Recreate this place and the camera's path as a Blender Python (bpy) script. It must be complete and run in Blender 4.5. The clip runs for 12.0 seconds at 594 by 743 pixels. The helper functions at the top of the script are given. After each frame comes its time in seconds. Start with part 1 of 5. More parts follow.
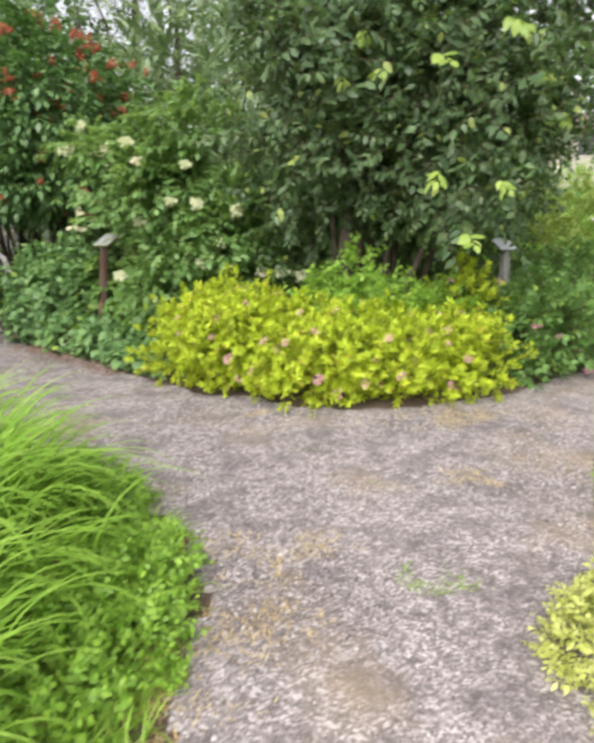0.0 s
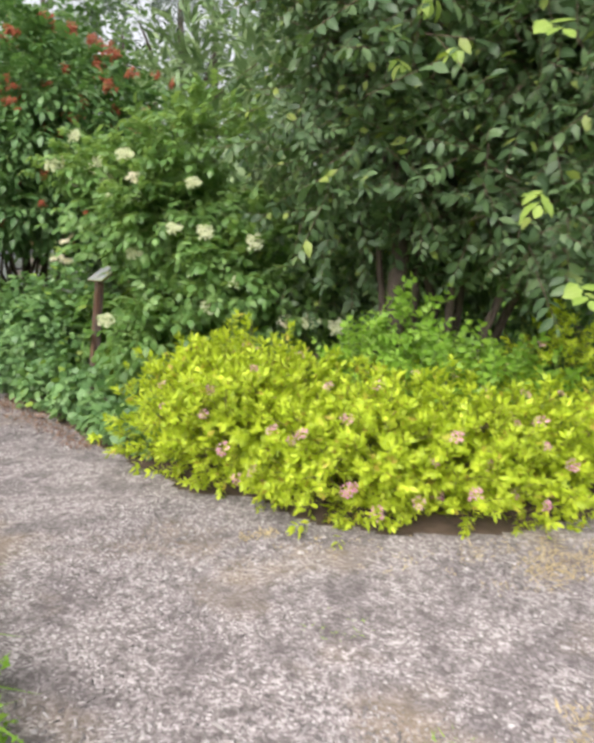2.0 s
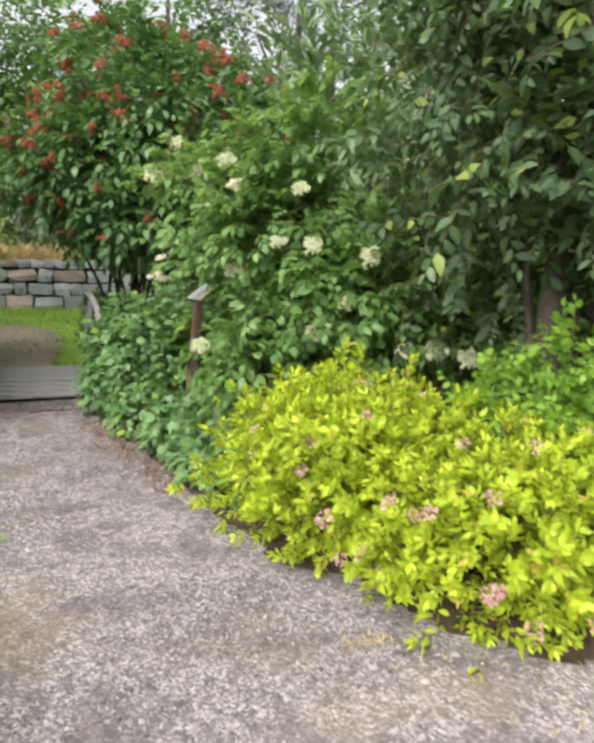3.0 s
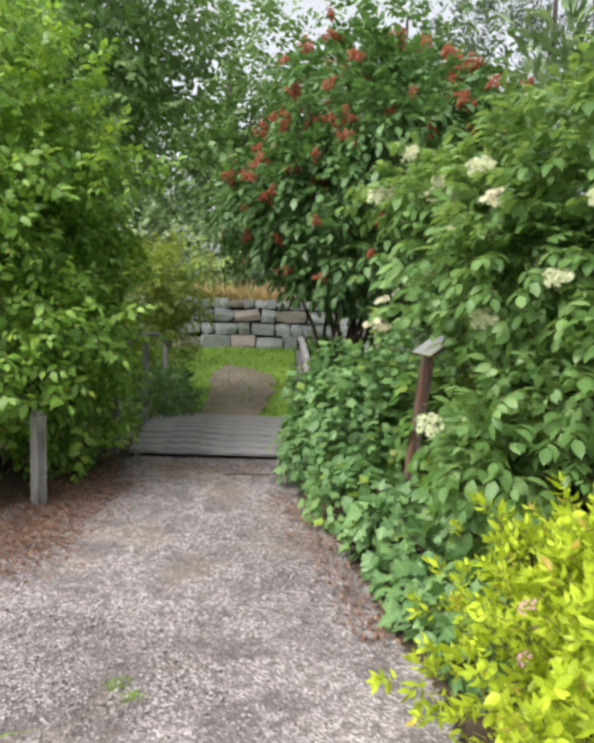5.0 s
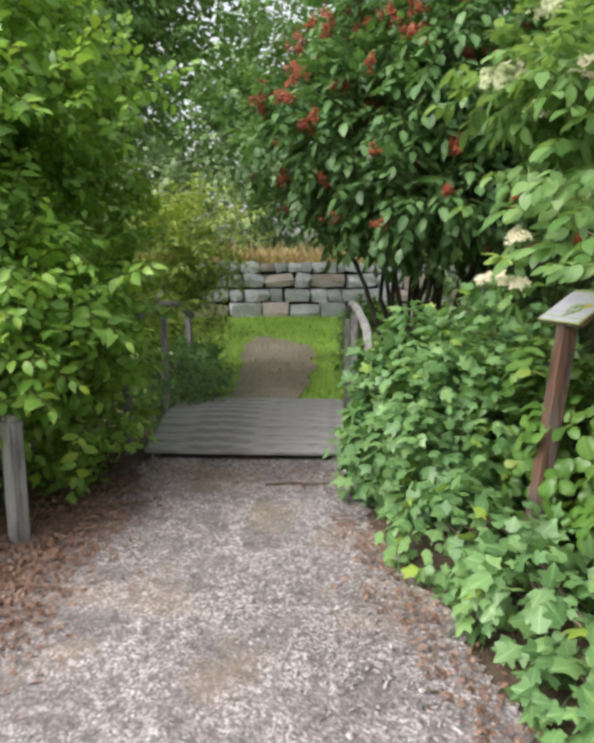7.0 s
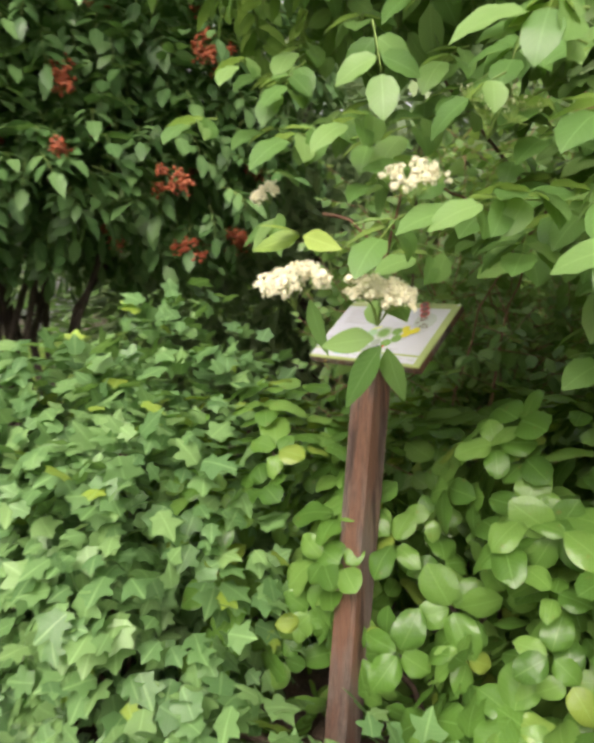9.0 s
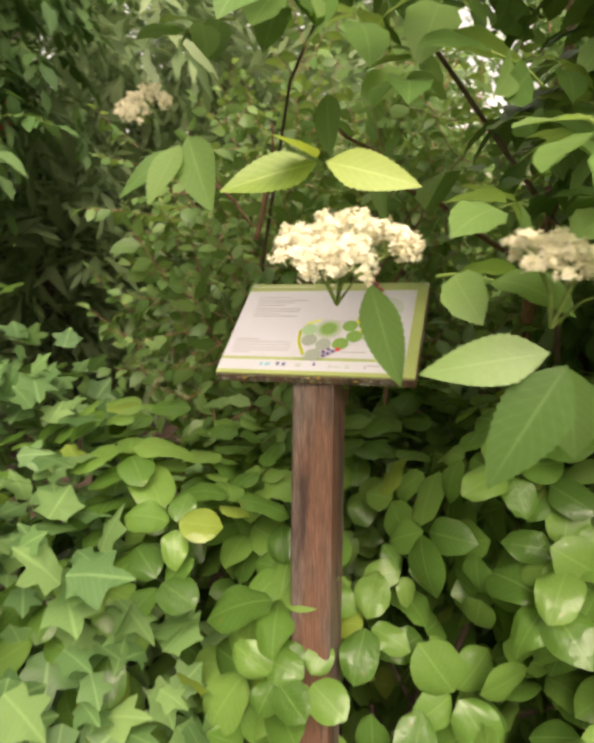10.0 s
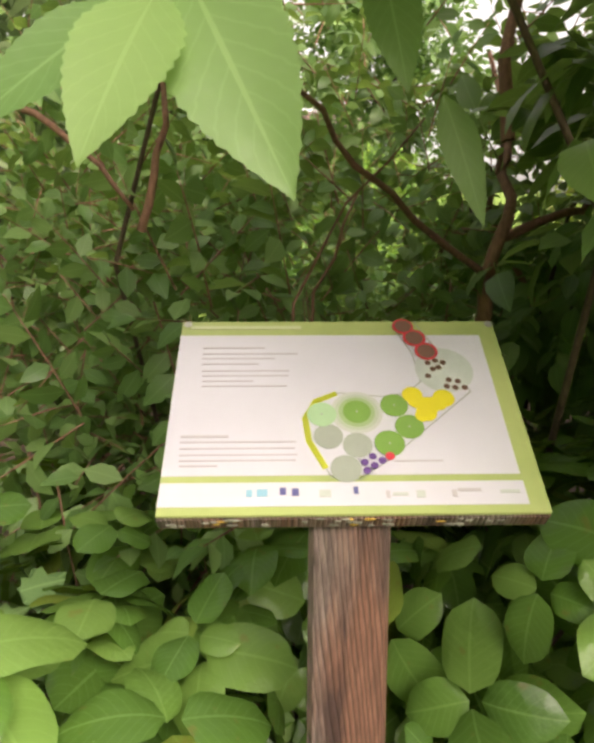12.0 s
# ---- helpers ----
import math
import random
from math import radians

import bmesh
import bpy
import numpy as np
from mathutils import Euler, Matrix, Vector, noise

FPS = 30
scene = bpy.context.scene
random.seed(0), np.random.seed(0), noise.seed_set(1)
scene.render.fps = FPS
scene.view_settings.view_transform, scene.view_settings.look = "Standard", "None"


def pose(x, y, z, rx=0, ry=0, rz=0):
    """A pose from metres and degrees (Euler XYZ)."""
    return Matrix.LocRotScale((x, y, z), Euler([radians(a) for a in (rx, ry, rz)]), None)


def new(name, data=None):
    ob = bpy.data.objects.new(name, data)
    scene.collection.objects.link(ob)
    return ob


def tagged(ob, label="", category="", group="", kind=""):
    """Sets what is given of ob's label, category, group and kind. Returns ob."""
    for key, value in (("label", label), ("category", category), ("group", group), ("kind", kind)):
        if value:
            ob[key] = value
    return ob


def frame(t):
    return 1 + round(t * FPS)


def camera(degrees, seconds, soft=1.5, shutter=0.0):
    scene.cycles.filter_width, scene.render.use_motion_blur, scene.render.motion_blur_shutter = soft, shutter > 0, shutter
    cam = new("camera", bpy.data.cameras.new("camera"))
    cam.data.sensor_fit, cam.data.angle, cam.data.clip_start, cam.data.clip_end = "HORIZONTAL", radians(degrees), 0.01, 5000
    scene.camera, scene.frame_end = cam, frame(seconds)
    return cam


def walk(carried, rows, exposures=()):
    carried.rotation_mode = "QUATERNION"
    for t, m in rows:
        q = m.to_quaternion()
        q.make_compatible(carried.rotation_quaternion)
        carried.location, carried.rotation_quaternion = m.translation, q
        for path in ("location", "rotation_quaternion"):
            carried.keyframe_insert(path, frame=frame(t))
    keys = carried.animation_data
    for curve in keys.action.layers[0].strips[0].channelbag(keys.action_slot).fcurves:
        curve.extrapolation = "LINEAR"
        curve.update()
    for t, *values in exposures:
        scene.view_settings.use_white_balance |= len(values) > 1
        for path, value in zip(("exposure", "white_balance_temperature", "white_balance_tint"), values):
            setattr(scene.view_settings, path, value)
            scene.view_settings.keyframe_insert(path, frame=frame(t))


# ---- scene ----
# ---- camera and walk ----
cam = camera(51.7, 12.0, soft=3.9, shutter=0.25)
ROWS = [
    (0.0, 0.0007, -0.0014, 1.3699, 77.04, -0.07, -0.07),
    (0.5, 0.1094, 0.3459, 1.3945, 79.18, -0.93, -6.2),
    (1.0, 0.124, 0.7046, 1.3883, 79.8, -1.03, -6.51),
    (1.5, 0.1014, 1.0804, 1.4004, 80.07, -0.92, -3.18),
    (2.0, 0.0974, 1.5031, 1.4164, 79.88, -1.5, 4.33),
    (2.5, 0.043, 1.8831, 1.4272, 80.06, -1.23, 9.38),
    (4.5, -0.3903, 3.21, 1.4975, 83.9, -2.56, 31.89),
    (5.0, -0.6079, 3.4106, 1.4827, 83.97, -1.9, 35.03),
    (5.5, -0.8361, 3.6364, 1.4646, 83.2, -1.34, 36.67),
    (6.0, -1.0982, 3.866, 1.4725, 82.39, -1.24, 41.73),
    (6.5, -1.3135, 4.0652, 1.4185, 81.17, -0.66, 40.53),
    (8.5, -2.2044, 5.4486, 1.4084, 81.84, 0.4, 13.5),
    (9.0, -2.4555, 5.7578, 1.392, 81.59, 0.16, -1.19),
    (9.5, -2.6292, 6.0615, 1.3779, 80.19, 1.29, -14.22),
    (10.0, -2.7283, 6.3808, 1.3849, 79.45, 1.6, -26.93),
    (10.5, -2.7778, 6.6392, 1.4111, 79.02, 1.99, -38.59),
    (11.0, -2.7013, 6.8599, 1.428, 78.16, 0.83, -45.33),
    (11.5, -2.6611, 6.9451, 1.4319, 77.35, 0.09, -47.63),
    (12.0, -2.6562, 6.9549, 1.4302, 77.15, -0.15, -46.94),
]
walk(cam, [(t, pose(x, y, z, rx, ry, rz)) for t, x, y, z, rx, ry, rz in ROWS],
     exposures=[(0.0, 0.62, 6650, 12), (6.5, 0.66, 6500, 11), (8.5, 0.76, 6800, 11), (9.5, 0.82, 7700, 15), (10.5, 0.66, 8600, 17), (11.2, 0.88, 8200, 17), (12.0, 0.98, 7700, 17)])

# ---- world and sun: bright overcast day ----
world = bpy.data.worlds.new("overcast")
scene.world = world
world.use_nodes = True
wn = world.node_tree.nodes
sky = wn.new("ShaderNodeTexSky")
sky.sky_type = "NISHITA"
sky.sun_disc = False
sky.sun_elevation, sky.sun_rotation = radians(46), radians(200)
sky.dust_density, sky.air_density, sky.ozone_density = 6.0, 1.0, 1.0
wn["Background"].inputs["Strength"].default_value = 0.15
cloud = wn.new("ShaderNodeHueSaturation")
cloud.inputs["Saturation"].default_value, cloud.inputs["Value"].default_value = 0.22, 1.5
world.node_tree.links.new(sky.outputs[0], cloud.inputs["Color"])
world.node_tree.links.new(cloud.outputs[0], wn["Background"].inputs["Color"])
sun_data = bpy.data.lights.new("sun", "SUN")
sun_data.energy, sun_data.angle, sun_data.color = 0.8, radians(30), (1.0, 0.96, 0.9)
sun = new("sun", sun_data)
sun.matrix_world = pose(0, 0, 20, 44, 0, -20)

rng = np.random.default_rng(7)


# ---- materials ----
def graph(name):
    m = bpy.data.materials.new(name)
    m.use_nodes = True
    nt = m.node_tree
    return m, nt, nt.nodes, nt.links, nt.nodes["Principled BSDF"]


def ramp(nt, fac, stops):
    r = nt.nodes.new("ShaderNodeValToRGB")
    while len(r.color_ramp.elements) < len(stops):
        r.color_ramp.elements.new(0.5)
    for el, (p, c) in zip(r.color_ramp.elements, stops):
        el.position, el.color = p, (*c, 1)
    nt.links.new(fac, r.inputs[0])
    return r.outputs[0]


def noise_tex(nt, scale, detail=3, kind="noise", space="Object", rough=0.55, stretch=None):
    tc = nt.nodes.new("ShaderNodeTexCoord")
    src = tc.outputs[space]
    if stretch:
        mp = nt.nodes.new("ShaderNodeMapping")
        mp.inputs["Scale"].default_value = stretch
        nt.links.new(src, mp.inputs[0])
        src = mp.outputs[0]
    if kind == "noise":
        n = nt.nodes.new("ShaderNodeTexNoise")
        n.inputs["Detail"].default_value = detail
        n.inputs["Roughness"].default_value = rough
    else:
        n = nt.nodes.new("ShaderNodeTexVoronoi")
    n.inputs["Scale"].default_value = scale
    nt.links.new(src, n.inputs["Vector"])
    return n


def mixc(nt, fac, a, b, blend="MIX"):
    m = nt.nodes.new("ShaderNodeMix")
    m.data_type, m.blend_type = "RGBA", blend
    for sock, v in ((m.inputs[0], fac), (m.inputs[6], a), (m.inputs[7], b)):
        if hasattr(v, "is_output"):
            nt.links.new(v, sock)
        else:
            sock.default_value = v if isinstance(v, (int, float)) else (*v, 1)
    return m.outputs[2]


def calc(nt, op, a, b=0.0):
    m = nt.nodes.new("ShaderNodeMath")
    m.operation = op
    for sock, v in zip(m.inputs, (a, b)):
        if hasattr(v, "is_output"):
            nt.links.new(v, sock)
        else:
            sock.default_value = v
    return m.outputs[0]


def bump(nt, height, strength, distance=0.01):
    b = nt.nodes.new("ShaderNodeBump")
    b.inputs["Strength"].default_value, b.inputs["Distance"].default_value = strength, distance
    nt.links.new(height, b.inputs["Height"])
    return b.outputs[0]


def leaf_mat(name, dark, mid, light, back, rough=0.45, clear=0.35, vein=0.35, rare=None, spots=0.0, relief=0.35):
    """A leaf: tone by leaf, paler midrib and side veins, light that shines through."""
    m, nt, nodes, links, bsdf = graph(name)
    geo, info = nodes.new("ShaderNodeNewGeometry"), nodes.new("ShaderNodeObjectInfo")
    rnd = calc(nt, "FRACT", calc(nt, "ADD", geo.outputs["Random Per Island"], info.outputs["Random"]))
    stops = [(0.0, dark), (0.5, mid), (0.93, light)]
    if rare:
        stops += [(0.955, light), (0.97, rare)]
    col = ramp(nt, rnd, stops)
    patch = noise_tex(nt, 2.2, 2)
    col = mixc(nt, calc(nt, "MULTIPLY", patch.outputs[0], 0.55), col, [0.72 * d + 0.28 * v for d, v in zip(dark, mid)])
    at = nodes.new("ShaderNodeAttribute")
    at.attribute_name = "leaf"
    sep = nodes.new("ShaderNodeSeparateXYZ")
    links.new(at.outputs["Vector"], sep.inputs[0])
    across = calc(nt, "ABSOLUTE", sep.outputs[0])
    rib = calc(nt, "LESS_THAN", across, 0.045)
    side = calc(nt, "SUBTRACT", calc(nt, "MULTIPLY", sep.outputs[1], 9.0), calc(nt, "MULTIPLY", across, 2.4))
    side = calc(nt, "LESS_THAN", calc(nt, "FRACT", side), 0.13)
    line = calc(nt, "MAXIMUM", rib, calc(nt, "MULTIPLY", side, 0.35))
    col = mixc(nt, calc(nt, "MULTIPLY", line, vein), col, [min(1, c * 1.5 + 0.04) for c in light])
    if spots:
        sp = noise_tex(nt, 38, 2)
        col = mixc(nt, ramp(nt, sp.outputs[0], [(0.66, (0, 0, 0)), (0.72, (spots,) * 3)]), col, (0.22, 0.12, 0.04))
    links.new(col, bsdf.inputs["Base Color"])
    bsdf.inputs["Roughness"].default_value = rough
    bsdf.inputs["Specular IOR Level"].default_value = 0.4
    puff = noise_tex(nt, 60, 2)
    hgt = calc(nt, "SUBTRACT", calc(nt, "MULTIPLY", puff.outputs[0], 0.6), calc(nt, "MULTIPLY", line, 0.6))
    links.new(bump(nt, hgt, relief, 0.004), bsdf.inputs["Normal"])
    tr = nodes.new("ShaderNodeBsdfTranslucent")
    links.new(mixc(nt, 0.5, col, back), tr.inputs[0])
    mx = nodes.new("ShaderNodeMixShader")
    mx.inputs[0].default_value = clear
    links.new(bsdf.outputs[0], mx.inputs[1])
    links.new(tr.outputs[0], mx.inputs[2])
    links.new(mx.outputs[0], nodes["Material Output"].inputs[0])
    return m


def plain_mat(name, a, b, scale=8.0, rough=0.7, relief=0.3, depth=0.004, metal=0.0, stretch=None, fine=None, mottle=0.35):
    """A surface with two tones of variation and a fine relief."""
    m, nt, nodes, links, bsdf = graph(name)
    big, small = noise_tex(nt, scale, 4, stretch=stretch), noise_tex(nt, fine or scale * 9, 3, stretch=stretch)
    info = nodes.new("ShaderNodeObjectInfo")
    col = ramp(nt, big.outputs[0], [(0.3, a), (0.7, b)])
    col = mixc(nt, mottle, col, ramp(nt, small.outputs[0], [(0.35, [c * 0.6 for c in a]), (0.65, [min(1, c * 1.2) for c in b])]))
    tone = calc(nt, "ADD", 1.0 - 0.5 * mottle, calc(nt, "MULTIPLY", info.outputs["Random"], mottle))
    shade = nodes.new("ShaderNodeCombineXYZ")
    for i in range(3):
        links.new(tone, shade.inputs[i])
    col = mixc(nt, 1.0, col, shade.outputs[0], "MULTIPLY")
    links.new(col, bsdf.inputs["Base Color"])
    bsdf.inputs["Roughness"].default_value, bsdf.inputs["Metallic"].default_value = rough, metal
    links.new(bump(nt, small.outputs[0], relief, depth), bsdf.inputs["Normal"])
    return m


def wood_mat(name, a, b, streak, rough=0.7, ringed=0.8):
    """Weathered timber with grain along z, dark cracks and stains."""
    m, nt, nodes, links, bsdf = graph(name)
    grain = noise_tex(nt, 1.0, 5, stretch=(140, 140, 2.5), rough=0.65)
    blot = noise_tex(nt, 1.0, 3, stretch=(16, 16, 5))
    crack = noise_tex(nt, 1.0, 2, stretch=(210, 210, 3.0))
    col = ramp(nt, grain.outputs[0], [(0.32, a), (0.62, b)])
    swirl = noise_tex(nt, 1.0, 2, stretch=(11, 11, 0.9), rough=0.4)
    ring = calc(nt, "PINGPONG", calc(nt, "MULTIPLY", swirl.outputs[0], 26.0), 0.5)
    rings = ramp(nt, ring, [(0.05, (ringed,) * 3), (0.3, (0, 0, 0))])
    col = mixc(nt, rings, col, [c * 0.55 for c in a])
    col = mixc(nt, ramp(nt, blot.outputs[0], [(0.48, (0, 0, 0)), (0.66, (0.85,) * 3)]), col, streak)
    dark = ramp(nt, crack.outputs[0], [(0.33, (1, 1, 1)), (0.39, (0, 0, 0))])
    col = mixc(nt, dark, col, [c * 0.25 for c in a])
    links.new(col, bsdf.inputs["Base Color"])
    bsdf.inputs["Roughness"].default_value = rough
    h = calc(nt, "SUBTRACT", calc(nt, "SUBTRACT", grain.outputs[0], dark), calc(nt, "MULTIPLY", rings, 0.5))
    links.new(bump(nt, h, 0.5, 0.003), bsdf.inputs["Normal"])
    return m


def post_mat():
    """Brown-stained fir: close dark growth lines along z, a greyed and blackened middle, a redder edge, knots."""
    m, nt, nodes, links, bsdf = graph("stained_brown_wood")
    warp = noise_tex(nt, 1.0, 3, stretch=(9, 9, 1.6), rough=0.5)
    tc = nodes.new("ShaderNodeTexCoord")
    sep = nodes.new("ShaderNodeSeparateXYZ")
    links.new(tc.outputs["Object"], sep.inputs[0])
    line = calc(nt, "ADD", calc(nt, "ADD", calc(nt, "MULTIPLY", sep.outputs[0], 230.0), calc(nt, "MULTIPLY", sep.outputs[1], 160.0)), calc(nt, "MULTIPLY", warp.outputs[0], 11.0))
    rings = ramp(nt, calc(nt, "PINGPONG", line, 0.5), [(0.04, (1, 1, 1)), (0.26, (0, 0, 0))])
    fine = noise_tex(nt, 1.0, 5, stretch=(260, 260, 3.0), rough=0.7)
    col = ramp(nt, fine.outputs[0], [(0.3, (0.09, 0.045, 0.032)), (0.55, (0.175, 0.085, 0.058)), (0.75, (0.27, 0.145, 0.10))])
    col = mixc(nt, calc(nt, "MULTIPLY", rings, 0.7), col, (0.05, 0.026, 0.02))
    grey = noise_tex(nt, 1.0, 3, stretch=(14, 14, 2.6), rough=0.5)
    col = mixc(nt, ramp(nt, grey.outputs[0], [(0.43, (0, 0, 0)), (0.56, (0.8,) * 3)]), col, ramp(nt, fine.outputs[0], [(0.35, (0.045, 0.035, 0.033)), (0.7, (0.20, 0.165, 0.15))]))
    black = noise_tex(nt, 1.0, 4, stretch=(22, 22, 3.2), rough=0.6)
    col = mixc(nt, ramp(nt, black.outputs[0], [(0.53, (0, 0, 0)), (0.62, (0.85,) * 3)]), col, (0.03, 0.016, 0.016))
    links.new(col, bsdf.inputs["Base Color"])
    bsdf.inputs["Roughness"].default_value = 0.5
    links.new(bump(nt, calc(nt, "SUBTRACT", fine.outputs[0], rings), 0.45, 0.0025), bsdf.inputs["Normal"])
    return m


def gravel_mat():
    m, nt, nodes, links, bsdf = graph("path_gravel")
    chip = noise_tex(nt, 85, kind="voronoi", stretch=(1, 1.3, 1))
    chip2 = noise_tex(nt, 170, kind="voronoi")
    broad, mid, fleck = noise_tex(nt, 0.9, 4), noise_tex(nt, 3.5, 4), noise_tex(nt, 16, 3)
    sep = nodes.new("ShaderNodeSeparateColor")
    links.new(chip.outputs["Color"], sep.inputs[0])
    col = ramp(nt, sep.outputs[0], [(0.0, (0.055, 0.045, 0.045)), (0.45, (0.19, 0.158, 0.158)), (0.8, (0.44, 0.385, 0.39)), (1.0, (0.72, 0.655, 0.665))])
    sep2 = nodes.new("ShaderNodeSeparateColor")
    links.new(chip2.outputs["Color"], sep2.inputs[0])
    col = mixc(nt, 0.4, col, ramp(nt, sep2.outputs[1], [(0.0, (0.11, 0.095, 0.09)), (1.0, (0.43, 0.405, 0.40))]))
    col = mixc(nt, ramp(nt, mid.outputs[0], [(0.46, (0, 0, 0)), (0.62, (0.6,) * 3)]), col, (0.10, 0.085, 0.088))
    col = mixc(nt, ramp(nt, fleck.outputs[0], [(0.50, (0, 0, 0)), (0.66, (0.6,) * 3)]), col, (0.075, 0.062, 0.06))
    col = mixc(nt, ramp(nt, broad.outputs[0], [(0.52, (0, 0, 0)), (0.68, (0.55,) * 3)]), col, (0.30, 0.22, 0.12))
    links.new(col, bsdf.inputs["Base Color"])
    bsdf.inputs["Roughness"].default_value = 0.9
    links.new(bump(nt, calc(nt, "ADD", sep.outputs[0], sep2.outputs[1]), 0.7, 0.012), bsdf.inputs["Normal"])
    return m


def ground_mat():
    m, nt, nodes, links, bsdf = graph("soil_and_turf")
    a, b, c = noise_tex(nt, 0.35, 4), noise_tex(nt, 7, 5), noise_tex(nt, 70, 3)
    soil = ramp(nt, b.outputs[0], [(0.3, (0.045, 0.03, 0.02)), (0.7, (0.13, 0.085, 0.06))])
    turf = ramp(nt, c.outputs[0], [(0.3, (0.07, 0.13, 0.02)), (0.7, (0.20, 0.30, 0.05))])
    geo = nodes.new("ShaderNodeNewGeometry")
    away = nodes.new("ShaderNodeVectorMath")
    away.operation = "DISTANCE"
    away.inputs[1].default_value = (-1.2, 6.0, 0.0)
    links.new(geo.outputs["Position"], away.inputs[0])
    far = calc(nt, "ADD", away.outputs["Value"], calc(nt, "MULTIPLY", a.outputs[0], 2.0))
    far = calc(nt, "MULTIPLY", calc(nt, "SUBTRACT", far, 6.6), 0.9)
    mr = nodes.new("ShaderNodeClamp")
    links.new(far, mr.inputs[0])
    links.new(mixc(nt, mr.outputs[0], soil, turf), bsdf.inputs["Base Color"])
    bsdf.inputs["Roughness"].default_value = 0.95
    links.new(bump(nt, c.outputs[0], 0.6, 0.02), bsdf.inputs["Normal"])
    return m


SPIREA = leaf_mat("golden_leaf", (0.25, 0.35, 0.018), (0.43, 0.55, 0.03), (0.60, 0.70, 0.055), (0.5, 0.62, 0.02), rare=(0.40, 0.24, 0.06))
ELDER = leaf_mat("elder_leaf", (0.075, 0.16, 0.045), (0.13, 0.255, 0.076), (0.26, 0.405, 0.145), (0.34, 0.48, 0.07), vein=0.22, clear=0.45, rough=0.36)
REDELDER = leaf_mat("red_elder_leaf", (0.055, 0.125, 0.042), (0.095, 0.195, 0.065), (0.16, 0.28, 0.10), (0.12, 0.25, 0.02), rough=0.4)
TREELEAF = leaf_mat("dark_tree_leaf", (0.042, 0.082, 0.038), (0.075, 0.135, 0.058), (0.15, 0.23, 0.10), (0.15, 0.26, 0.03), rough=0.4, rare=(0.36, 0.44, 0.10))
HEDGE = leaf_mat("hedge_leaf", (0.10, 0.225, 0.04), (0.20, 0.38, 0.06), (0.38, 0.57, 0.12), (0.34, 0.52, 0.04), rough=0.32, clear=0.42, rare=(0.40, 0.50, 0.04))
LOBED = leaf_mat("lobed_leaf", (0.08, 0.17, 0.065), (0.14, 0.265, 0.095), (0.235, 0.38, 0.14), (0.22, 0.42, 0.04), rough=0.4, rare=(0.33, 0.44, 0.06))
BROAD = leaf_mat("broad_leaf", (0.052, 0.122, 0.025), (0.095, 0.205, 0.038), (0.19, 0.33, 0.08), (0.34, 0.44, 0.03), rough=0.27, spots=0.35, vein=0.22, clear=0.3, relief=1.0, rare=(0.25, 0.33, 0.06))
ROSE = leaf_mat("rose_leaf", (0.055, 0.14, 0.03), (0.11, 0.235, 0.05), (0.19, 0.34, 0.08), (0.15, 0.3, 0.03), rare=(0.3, 0.4, 0.05))
WEED = leaf_mat("weed_leaf", (0.12, 0.25, 0.03), (0.20, 0.38, 0.04), (0.30, 0.48, 0.06), (0.3, 0.5, 0.03))
GRASS = leaf_mat("grass_blade", (0.14, 0.26, 0.03), (0.22, 0.38, 0.04), (0.34, 0.48, 0.07), (0.3, 0.5, 0.03), vein=0.1)
LILY = leaf_mat("daylily_blade", (0.14, 0.28, 0.03), (0.24, 0.42, 0.05), (0.36, 0.55, 0.10), (0.3, 0.55, 0.03), vein=0.4, rough=0.35)
LIME = leaf_mat("lime_leaf", (0.17, 0.27, 0.055), (0.26, 0.37, 0.08), (0.37, 0.46, 0.13), (0.5, 0.6, 0.03))
DWARF = leaf_mat("pale_yellow_leaf", (0.36, 0.42, 0.08), (0.50, 0.55, 0.15), (0.64, 0.68, 0.26), (0.55, 0.6, 0.1))
FARLEAF = leaf_mat("far_leaf", (0.08, 0.16, 0.045), (0.135, 0.24, 0.07), (0.22, 0.33, 0.11), (0.15, 0.28, 0.04), vein=0.0)
PALELEAF = leaf_mat("pale_far_leaf", (0.13, 0.21, 0.09), (0.19, 0.28, 0.13), (0.28, 0.36, 0.18), (0.2, 0.3, 0.1), vein=0.0)
NEEDLE = leaf_mat("conifer_needle", (0.035, 0.06, 0.04), (0.055, 0.09, 0.055), (0.09, 0.13, 0.08), (0.06, 0.1, 0.04), vein=0.0, clear=0.15)
DRY = leaf_mat("dry_grass", (0.38, 0.28, 0.13), (0.54, 0.42, 0.22), (0.67, 0.56, 0.34), (0.5, 0.4, 0.15), vein=0.0)
LITTER = leaf_mat("dead_leaf", (0.09, 0.045, 0.03), (0.18, 0.095, 0.065), (0.32, 0.21, 0.15), (0.3, 0.15, 0.05), clear=0.1)
GREENCREAM = leaf_mat("greenish_cream_flower", (0.55, 0.60, 0.38), (0.68, 0.71, 0.50), (0.80, 0.81, 0.65), (0.7, 0.7, 0.4), vein=0.0, rough=0.7)
CREAM = leaf_mat("cream_flower", (0.72, 0.67, 0.50), (0.82, 0.785, 0.64), (0.88, 0.86, 0.75), (0.8, 0.75, 0.5), vein=0.0, rough=0.7)
